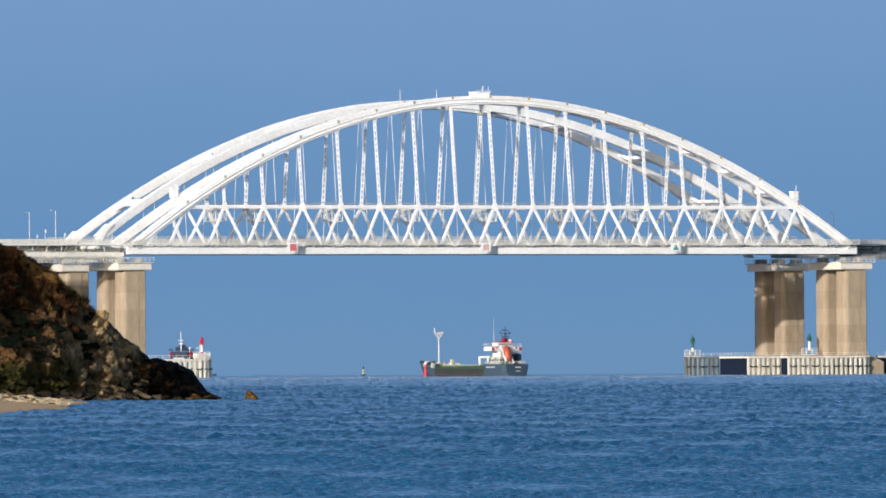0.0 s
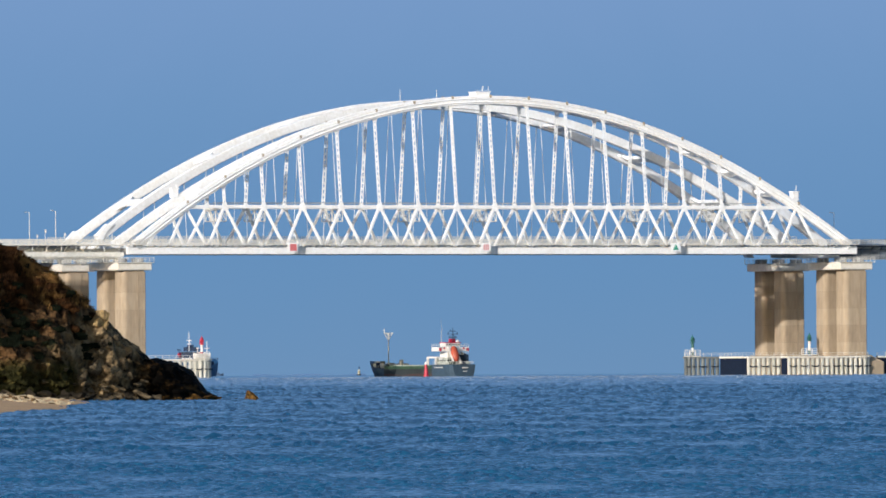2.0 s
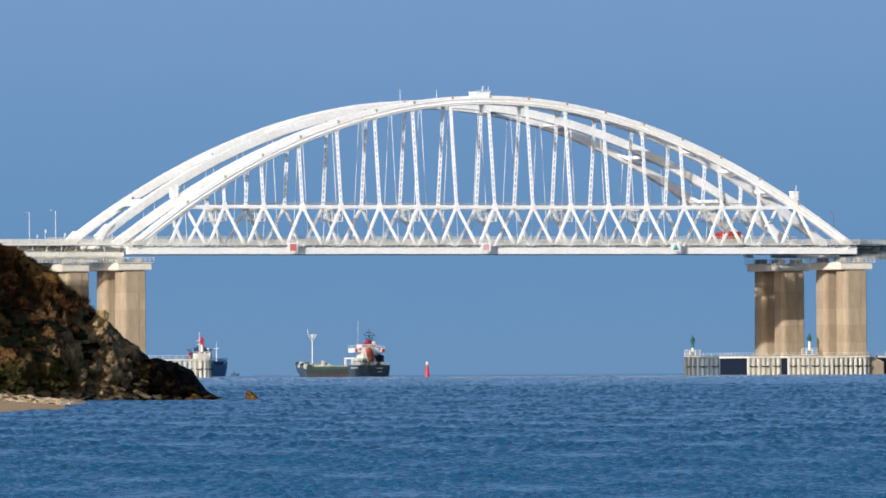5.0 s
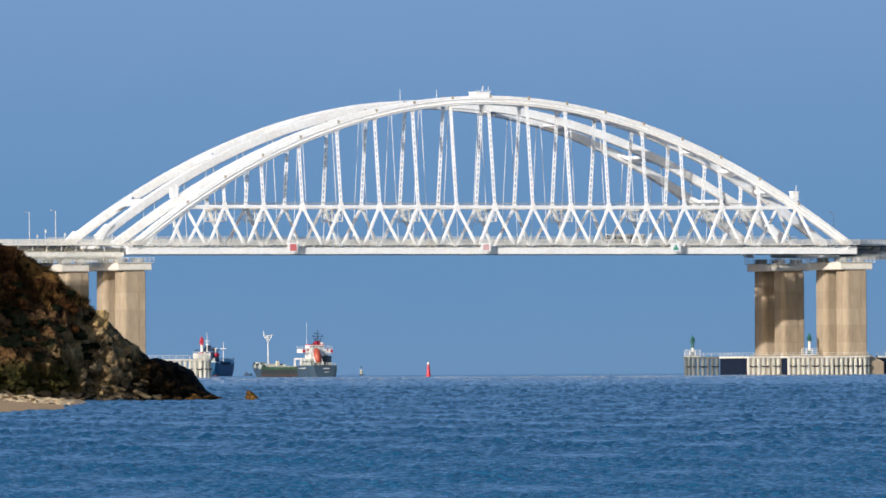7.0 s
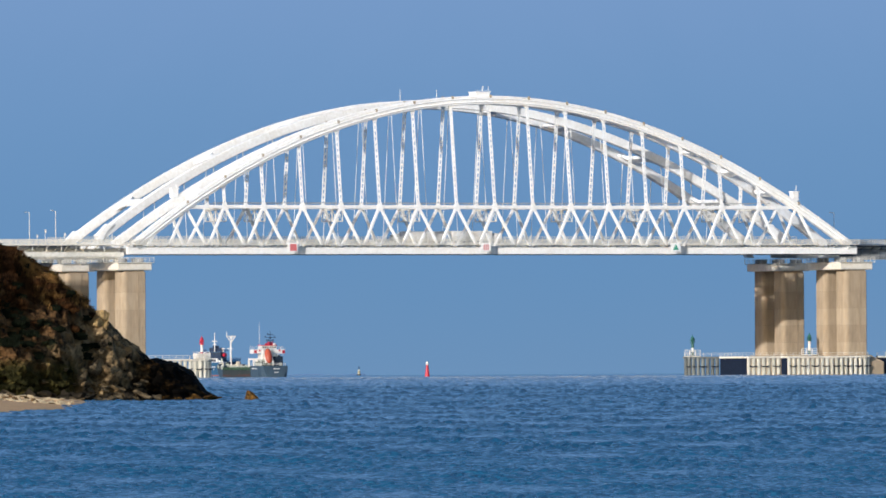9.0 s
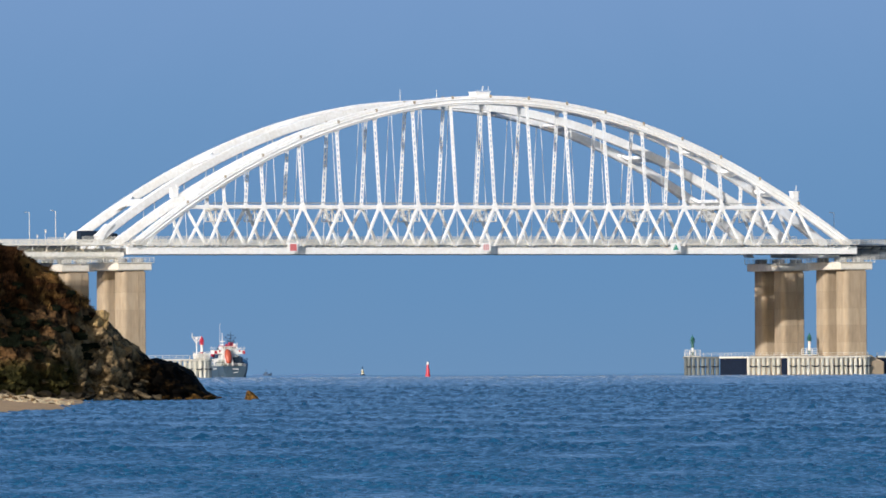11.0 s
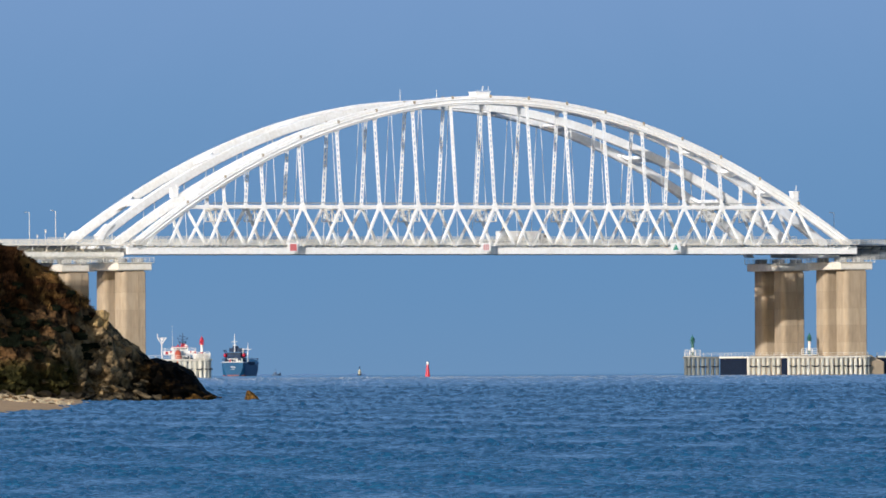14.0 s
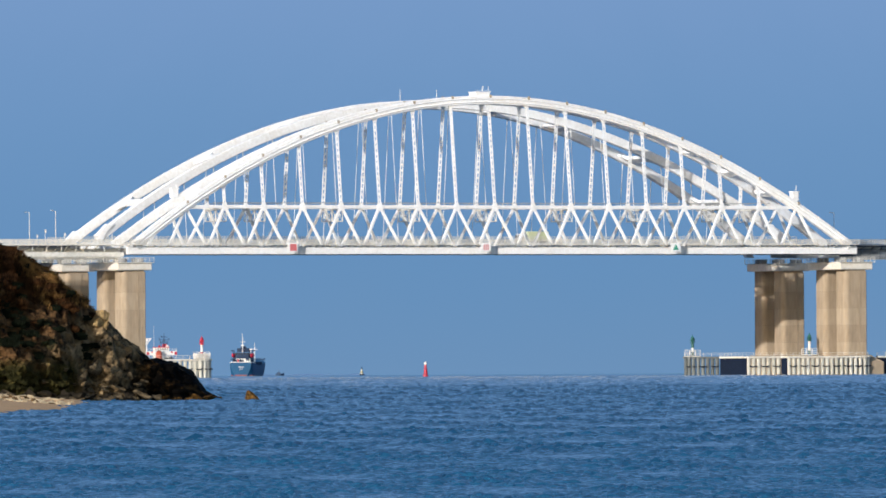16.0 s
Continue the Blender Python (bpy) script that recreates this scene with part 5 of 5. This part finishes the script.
    nt.links.new(tex(3.5, 8), bp.inputs["Height"]), nt.links.new(bp.outputs[0], b.inputs["Normal"])
    return m


CLIFF_MAT = cliff_material()


def base_y(x):
    return 700 + 1.9 * (x + 13.2)


CLIFF_NX, CLIFF_NV = 430, 165


def bedding(x, y, z):
    """Tilted beds that stand out as ledges, each with a sharp lip, broken along the face."""
    b = 2.7 * (z + 0.42 * x + 0.5 * noise.noise(Vector((x * 0.5, y * 0.1, z * 0.5)))) + 0.25 * noise.noise(Vector((x * 2.1, 7, z * 2.1)))
    f = b - math.floor(b)
    return (f ** 1.5 if f < 0.86 else (1 - f) / 0.14 * 0.8) * (0.5 + 0.9 * noise.noise(Vector((x * 0.8, math.floor(b) * 3.7, 2))))


def turned_in(p):
    """Turns the headland about its tip, along the lines of sight from the shore."""
    f = (p.y - 0.60 * (p.x + 13.2)) / p.y
    return Vector((p.x * f, p.y * f, EYE_Z + (p.z - EYE_Z) * f))


def make_cliff():
    nx, nv, nb = CLIFF_NX, CLIFF_NV, 26
    xs = [-62 + 34 * (i / 70) for i in range(70)] + [-28 + 17.5 * (i / (nx - 71)) for i in range(nx - 70)]
    verts = []
    for x in xs:
        h = cliff_height(x)
        for j in range(nv + nb):
            v = min(1.0, j / (nv - 1))
            z = -1.2 + (h + 1.2) * v ** 0.92
            y = base_y(x) + (h + 1) * (0.35 * v + 0.65 * v * v)
            if j >= nv:
                f = (j - nv + 1) / nb
                y += 42 * f
                z = h - (h + 2.5) * f ** 3
            p = Vector((x, y, z))
            k = min(1.0, max(0.05, (h + 0.8) / 3.5)) * float(np.interp(x, (-18.0, -16.6), (1.0, 0.75)))
            d = 0.95 * fbm((x, y * 0.6, z), 0.32, 4) + 0.20 * ridge((x, y * 0.5, z * 1.6), 0.9) + 0.16 * fbm((x, y * 0.5, z), 2.0, 5) + 0.08 * ridge((x, y * 0.5, z * 1.3 + 0.5 * x), 2.3) + 0.20 * ridge((x * 0.5, y * 0.3, z * 2.6 + 0.3 * x), 0.8) + 0.62 * bedding(x, y, z) * float(np.interp(z + 0.25 * fbm((x, 1, z), 0.7, 2), (2.2, 3.8), (1.0, 0.2)))
            p += Vector((0.30 * d, -0.85 * d, 0.34 * d + 0.20 * fbm((x * 1.3, y * 0.3, 3), 1.4, 3))) * k
            verts.append(turned_in(p))
    n = nv + nb
    faces = [(i * n + j, (i + 1) * n + j, (i + 1) * n + j + 1, i * n + j + 1) for i in range(len(xs) - 1) for j in range(n - 1)]
    me = bpy.data.meshes.new("headland")
    me.from_pydata(verts, [], faces)
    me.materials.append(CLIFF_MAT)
    me.polygons.foreach_set("use_smooth", [False] * len(faces))
    ob = new("headland", me)
    return tagged(ob, "eroded rocky headland with dry grass and scrub", "cliff", kind="structure"), verts, n


HEADLAND, CLIFF_VERTS, CLIFF_N = make_cliff()


def on_cliff(x, v):
    """A point of the cliff's skin: v runs from the foot (0) to the crest (1) and on over the top."""
    i = int(round((x + 28) / 17.5 * (CLIFF_NX - 71))) + 70 if x >= -28 else int((x + 62) / 34 * 70)
    return CLIFF_VERTS[max(0, min(CLIFF_NX - 1, i)) * CLIFF_N + min(int(v * (CLIFF_NV - 1)), CLIFF_N - 1)]

SAND = mat("shore_sand", (0.66, 0.40, 0.185), (0.40, 0.225, 0.10), 0.7, 5, 0.95, bump=0.03)


def make_beach():
    bm = bmesh.new()
    nx, ny = 40, 50
    rows = []
    for j in range(ny + 1):
        y = 470 + 225 * j / ny
        edge = -17.95 + 0.35 * math.sin(y * 0.06) + (-2.9 * max(0, (y - 590) / 105)) - 0.012 * max(0, 520 - y)
        row = []
        for i in range(nx + 1):
            x = edge + 0.8 - 34 * (i / nx) ** 1.4
            s = edge - x
            z = -0.25 + 0.16 * min(s + 0.8, 1.6) + 0.075 * max(0, s - 0.8) + 0.04 * fbm((x, y * 0.3, 0), 0.8, 3)
            row.append(bm.verts.new((x, y, z)))
        rows.append(row)
    for a, c in zip(rows, rows[1:]):
        for i in range(nx):
            bm.faces.new((a[i], a[i + 1], c[i + 1], c[i]))
    return tagged(part("beach", bm, SAND, smooth=True), "narrow sandy beach below the headland", "beach", kind="structure")


make_beach()

STONES = [mat("grey_boulder", (0.20, 0.150, 0.090), (0.022, 0.017, 0.012), 0.9, 6, 0.9, bump=0.08, spread=0.5),
          mat("dark_boulder", (0.040, 0.032, 0.022), (0.008, 0.0065, 0.005), 0.9, 6, 0.9, bump=0.08, spread=0.5),
          mat("ochre_boulder", (0.17, 0.088, 0.024), (0.008, 0.006, 0.0035), 1.4, 5, 0.9, bump=0.08, spread=0.42),
          mat("pale_pebble", (0.58, 0.47, 0.32), (0.36, 0.28, 0.18), 1.5, 9, 0.9, bump=0.03, spread=0.5)]


def boulder_mesh(seed, material, sub=3):
    bm = bmesh.new()
    bmesh.ops.create_icosphere(bm, subdivisions=sub, radius=1.0)
    rng = random.Random(seed)
    cuts = [(Vector((rng.gauss(0, 1), rng.gauss(0, 1), rng.gauss(0, 1))).normalized(), rng.uniform(0.30, 0.68)) for _ in range(13)]
    for v in bm.verts:
        for nrm, d in cuts:
            over = v.co.dot(nrm) - d
            if over > 0:
                v.co -= nrm * over
        v.co += v.co.normalized() * 0.06 * fbm(v.co + Vector((seed, 0, 0)), 3.5, 3)
    me = bpy.data.meshes.new("boulder")
    bm.to_mesh(me)
    bm.free()
    me.materials.append(material)
    return me


BOULDERS = [[boulder_mesh(10 * k + i, STONES[k]) for i in range(4)] for k in range(4)]
BLABELS = ("grey weathered boulder at the cliff foot", "dark wet boulder at the waterline", "ochre rock lit at the waterline", "pale beach stone on the sand")


def boulder(x, y, z, size, kind, rng, flat=0.7):
    if kind < 3:
        x, y, z = turned_in(Vector((x, y, z)))
    ob = new("boulder" if kind < 3 else "beach_stone", rng.choice(BOULDERS[kind]))
    ob.matrix_world = pose(x, y, z, rng.uniform(-25, 25), rng.uniform(-25, 25), rng.uniform(0, 360)) @ Matrix.Diagonal((size * rng.uniform(0.8, 1.3), size * rng.uniform(0.7, 1.1), size * flat * rng.uniform(0.8, 1.2), 1))
    return tagged(ob, BLABELS[kind], "rock", "rocks below the headland")


def scatter_rocks():
    rng = random.Random(11)
    # flat slabs along the foot of the cliff, dipping towards its tip
    for i in range(46):
        f = rng.random()
        x = -25.8 + 9.2 * f
        y = base_y(x) - rng.uniform(0.0, 7.0) * (1.0 - 0.4 * f)
        ob = boulder(x, y, rng.uniform(-0.05, 0.45) * (1 - 0.4 * f), rng.uniform(0.22, 0.55), rng.choice((0, 1, 1, 1)), rng, 0.4)
        ob.matrix_world = pose(*ob.matrix_world.translation, rng.uniform(-14, 14), rng.uniform(-8, 26), rng.uniform(-35, 35)) @ Matrix.Diagonal((rng.uniform(0.3, 0.75), rng.uniform(0.3, 0.6), rng.uniform(0.14, 0.34), 1))
    # bedded slabs stacked up the lower face, dipping towards the sea
    for i in range(64):
        x = rng.uniform(-23.2, -16.6)
        h = cliff_height(x)
        v = rng.uniform(0.10, 0.10 + 0.30 * min(1.0, 3.2 / max(h, 0.5)))
        z = -1.2 + (h + 1.2) * v ** 0.92
        y = base_y(x) + (h + 1) * (0.35 * v + 0.65 * v * v) - 0.45
        ob = boulder(x, y, z, 0.4, rng.choice((0, 0, 0, 1)), rng, 0.4)
        ob.matrix_world = pose(*ob.matrix_world.translation, rng.uniform(-12, 12), rng.uniform(8, 28), rng.uniform(-30, 30)) @ Matrix.Diagonal((rng.uniform(0.35, 0.95), rng.uniform(0.4, 0.7), rng.uniform(0.12, 0.30), 1))
    # ledges higher on the face
    for i in range(16):
        x = rng.uniform(-24.5, -17.6)
        h = cliff_height(x)
        v = rng.uniform(0.12, 0.62)
        z = h * v
        y = base_y(x) + (h + 1) * (0.35 * v + 0.65 * v * v) - 0.35
        boulder(x, y, z, rng.uniform(0.18, 0.5), rng.choice((0, 0, 1)), rng, 0.5)
    # large blocks half buried in the face
    for x, z, s in ((-20.0, 3.2, 0.75), (-20.5, 1.9, 0.7), (-19.2, 2.1, 0.6), (-21.4, 2.3, 0.45), (-19.4, 1.2, 0.6), (-21.2, 1.2, 0.5), (-18.6, 1.4, 0.5), (-22.3, 3.0, 0.35)):
        h = cliff_height(x)
        v = z / h
        boulder(x, base_y(x) + (h + 1) * (0.35 * v + 0.65 * v * v) - 0.25, z, s, 0, rng, 0.8)
    # blocks breaking out of the crest
    for x, z, s, k in ((-19.9, 4.4, 0.45, 0), (-19.4, 3.6, 0.4, 0), (-18.7, 2.5, 0.4, 1)):
        h = cliff_height(x)
        boulder(x, base_y(x) + (h + 1) * 0.7, z, s, k, rng, 0.75)
    # a pale squared block standing out of the crest
    bm = box(bmesh.new(), -0.45, 0.42, -0.4, 0.4, -0.6, 0.62)
    bmesh.ops.subdivide_edges(bm, edges=bm.edges[:], cuts=5, use_grid_fill=True)
    for v in bm.verts:
        v.co.x *= 1.12 - 0.28 * (v.co.z + 0.6)
        v.co += Vector((1, 1, 1)) * 0.22 * fbm(v.co, 1.9, 3) + Vector((0.10, 0.0, 0.07)) * noise.noise(v.co * 4.5)
    ob = part("boulder", bm, mat("pale_tan_rock", (0.46, 0.31, 0.13), (0.10, 0.065, 0.03), 1.1, 6, 0.9, bump=0.06, spread=0.6))
    ob.matrix_world = Matrix.Translation(turned_in(Vector((-20.25, base_y(-20.25) + (cliff_height(-20.25) + 1) * 0.7, 4.85)))) @ pose(-0.05, 0, -0.15, 0, 24, 35) @ Matrix.Diagonal((0.8, 0.9, 0.82, 1))
    tagged(ob, "pale tan block standing out of the headland crest", "rock", "rocks below the headland")
    for x, s in ((-15.1, 0.42), (-14.6, 0.55), (-14.1, 0.50), (-13.75, 0.36), (-15.7, 0.3), (-13.45, 0.22)):
        boulder(x, base_y(x) - 1.2, 0.06, s, 2, rng, 0.5)
    for x in (-12.75, -12.55):
        boulder(x, 706, -0.02, 0.16, 1, rng, 0.5)
    # a lone pointed rock off the tip
    bm = bmesh.new()
    n = 14
    loft(bm, [[Vector((cx + r * math.cos(6.283 * i / n) * (1 + 0.14 * math.sin(3.1 * i + 5 * z)), r * 0.8 * math.sin(6.283 * i / n) * (1 + 0.2 * math.sin(2.3 * i)), z + 0.03 * math.sin(4.7 * i))) for i in range(n)] for r, z, cx in ((0.50, -0.5, 0.05), (0.42, 0.0, 0.03), (0.31, 0.20, -0.05), (0.19, 0.38, -0.13), (0.10, 0.47, -0.17), (0.04, 0.51, -0.18))])
    ob = part("boulder", bm, STONES[2])
    ob.matrix_world = pose(-11.37, 690, 0)
    tagged(ob, "pointed ochre rock standing alone in the sea", "rock", "rocks below the headland")
    # pale stones on the upper beach
    for i in range(165):
        y = rng.uniform(575, 680)
        edge = -18.35 - 2.9 * max(0, (y - 590) / 105)
        s = 0.5 + 4.6 * rng.random() ** 0.8
        boulder(edge - s, y, 0.02 + 0.075 * max(0, s - 0.8), rng.uniform(0.10, 0.36), rng.choice((3, 3, 3, 2)), rng, 0.55)


scatter_rocks()

# the green scrub and heath are coloured near black to shade the slope
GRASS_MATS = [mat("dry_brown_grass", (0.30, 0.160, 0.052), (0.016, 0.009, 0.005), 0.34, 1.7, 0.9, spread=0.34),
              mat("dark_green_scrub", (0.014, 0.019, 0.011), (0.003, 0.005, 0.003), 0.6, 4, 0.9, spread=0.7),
              mat("shaded_brown_heath", (0.080, 0.036, 0.014), (0.008, 0.0045, 0.003), 0.5, 2.6, 0.9, spread=0.5),
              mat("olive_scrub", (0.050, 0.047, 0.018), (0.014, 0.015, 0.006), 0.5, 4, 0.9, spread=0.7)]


def blade_mesh(count, seed, spread, height, width):
    """A joined clump of thin leaning blades."""
    rng = random.Random(seed)
    v, f = [], []
    for i in range(count):
        a, r = rng.uniform(0, 6.283), spread * math.sqrt(rng.random())
        x, y = r * math.cos(a), r * math.sin(a)
        h = height * rng.uniform(0.5, 1.15)
        b, lean = rng.uniform(0, 6.283), rng.uniform(0.3, 1.3) * h
        dx, dy = width * math.cos(b), width * math.sin(b)
        tx, ty = x + lean * math.cos(a + rng.uniform(-1, 1)), y + lean * math.sin(a + rng.uniform(-1, 1))
        k = len(v)
        v += [(x - dx, y - dy, -0.1), (x + dx, y + dy, -0.1), ((x + tx) / 2 + dx * 0.7, (y + ty) / 2 + dy * 0.7, h * 0.6), ((x + tx) / 2 - dx * 0.7, (y + ty) / 2 - dy * 0.7, h * 0.6), (tx, ty, h)]
        f += [(k, k + 1, k + 2, k + 3), (k + 3, k + 2, k + 4)]
    return v, f


def grass_cover():
    """Dry grass over the upper slope and the crest, joined as one."""
    rng = random.Random(21)
    clumps = [blade_mesh(22, s, 0.24, 0.10, 0.010) for s in range(6)]
    v, f, paint = [], [], []
    for i in range(15000):
        x = rng.uniform(-29, -19.9)
        h = cliff_height(x)
        v0 = rng.betavariate(4.5, 1.0)
        if rng.random() > (h * v0 - 4.7) / 2.4:
            continue
        p = on_cliff(x, v0 * 1.13)
        cv, cf = clumps[rng.randrange(6)]
        s = rng.uniform(0.6, 1.5)
        k = len(v)
        # straw along the crest; below and inland heath, its colour darkened for shade
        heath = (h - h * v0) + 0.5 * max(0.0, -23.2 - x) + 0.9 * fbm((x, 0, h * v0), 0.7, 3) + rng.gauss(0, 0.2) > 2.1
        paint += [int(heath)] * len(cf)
        v += [(p.x + a * s, p.y + b * s, p.z + c * s) for a, b, c in cv]
        f += [tuple(k + e for e in q) for q in cf]
    me = bpy.data.meshes.new("dry_grass")
    me.from_pydata(v, [], f)
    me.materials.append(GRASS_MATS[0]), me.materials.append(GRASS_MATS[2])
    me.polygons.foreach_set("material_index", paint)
    return tagged(new("dry_grass", me), "dry brown grass over the headland slope", "grass", kind="stuff")


grass_cover()


def shrub(x, v0, size, k, seed):
    """A low wind-shaped bush: short stems and a ragged crown of leaf blades."""
    p = on_cliff(x, v0)
    t = thing("shrub", Matrix.Translation(p), ("dry brown shrub on the headland", "dark green shrub on the cliff face", "withered red-brown heath shrub, darkened for shade", "low olive scrub above the beach")[k], "shrub", "shrubs on the headland")
    rng = random.Random(seed)
    bm = bmesh.new()
    for i in range(5):
        a = rng.uniform(0, 6.28)
        rod(bm, (0, 0, -0.1), (0.4 * size * math.cos(a), 0.4 * size * math.sin(a), 0.5 * size), 0.03, 0.012, 5)
    part("stems", bm, STONES[1], t)
    v, f = [], []
    for i in range(26):
        a, r = rng.uniform(0, 6.28), size * rng.uniform(0.1, 0.75)
        cv, cf = blade_mesh(56, seed * 31 + i, 0.26 * size, 0.17 * size, 0.012)
        ox, oy, oz = r * math.cos(a), r * math.sin(a) * 0.7, size * rng.uniform(0.05, 0.6) * (1 - 0.5 * r / size)
        e = len(v)
        v += [(ox + b, oy + c, oz + d) for b, c, d in cv]
        f += [tuple(e + n for n in q) for q in cf]
    me = bpy.data.meshes.new("crown")
    me.from_pydata(v, [], f)
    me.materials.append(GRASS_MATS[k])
    new("crown", me).parent = t


def shrubs():
    rng = random.Random(31)
    for i in range(30):
        x = rng.uniform(-25.8, -20.6)
        v0 = rng.uniform(0.62, 1.0)
        shrub(x, v0, rng.uniform(0.35, 0.75), 2 if rng.random() < 0.6 else 1, i + 1)
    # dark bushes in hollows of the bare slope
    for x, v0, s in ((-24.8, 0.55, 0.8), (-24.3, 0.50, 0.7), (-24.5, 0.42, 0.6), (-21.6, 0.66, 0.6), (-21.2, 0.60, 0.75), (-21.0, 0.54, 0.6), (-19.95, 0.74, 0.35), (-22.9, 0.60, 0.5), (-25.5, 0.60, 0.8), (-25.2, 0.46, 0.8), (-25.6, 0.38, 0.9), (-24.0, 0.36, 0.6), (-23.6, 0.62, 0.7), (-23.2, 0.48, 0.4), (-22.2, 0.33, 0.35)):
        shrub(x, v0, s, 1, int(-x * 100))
    # the low olive bank above the beach
    for i in range(22):
        shrub(rng.uniform(-26.0, -22.4), rng.uniform(0.12, 0.26), rng.uniform(0.30, 0.55), 3, 200 + i)


shrubs()

# dry, dull surfaces: hardly any gloss
for m in STONES + GRASS_MATS:
    m.node_tree.nodes["Principled BSDF"].inputs["Specular IOR Level"].default_value = 0.05

# the headland as a whole stands a little nearer the shore where the camera is
LAND = Matrix.Translation((0, 0, EYE_Z)) @ Matrix.Scale(0.935, 4) @ Matrix.Translation((0, 0, -EYE_Z))
for ob in scene.objects:
    if ob.parent is None and ob.name.split(".")[0] in ("headland", "beach", "boulder", "beach_stone", "dry_grass", "shrub"):
        ob.matrix_world = LAND @ ob.matrix_basis
motions()
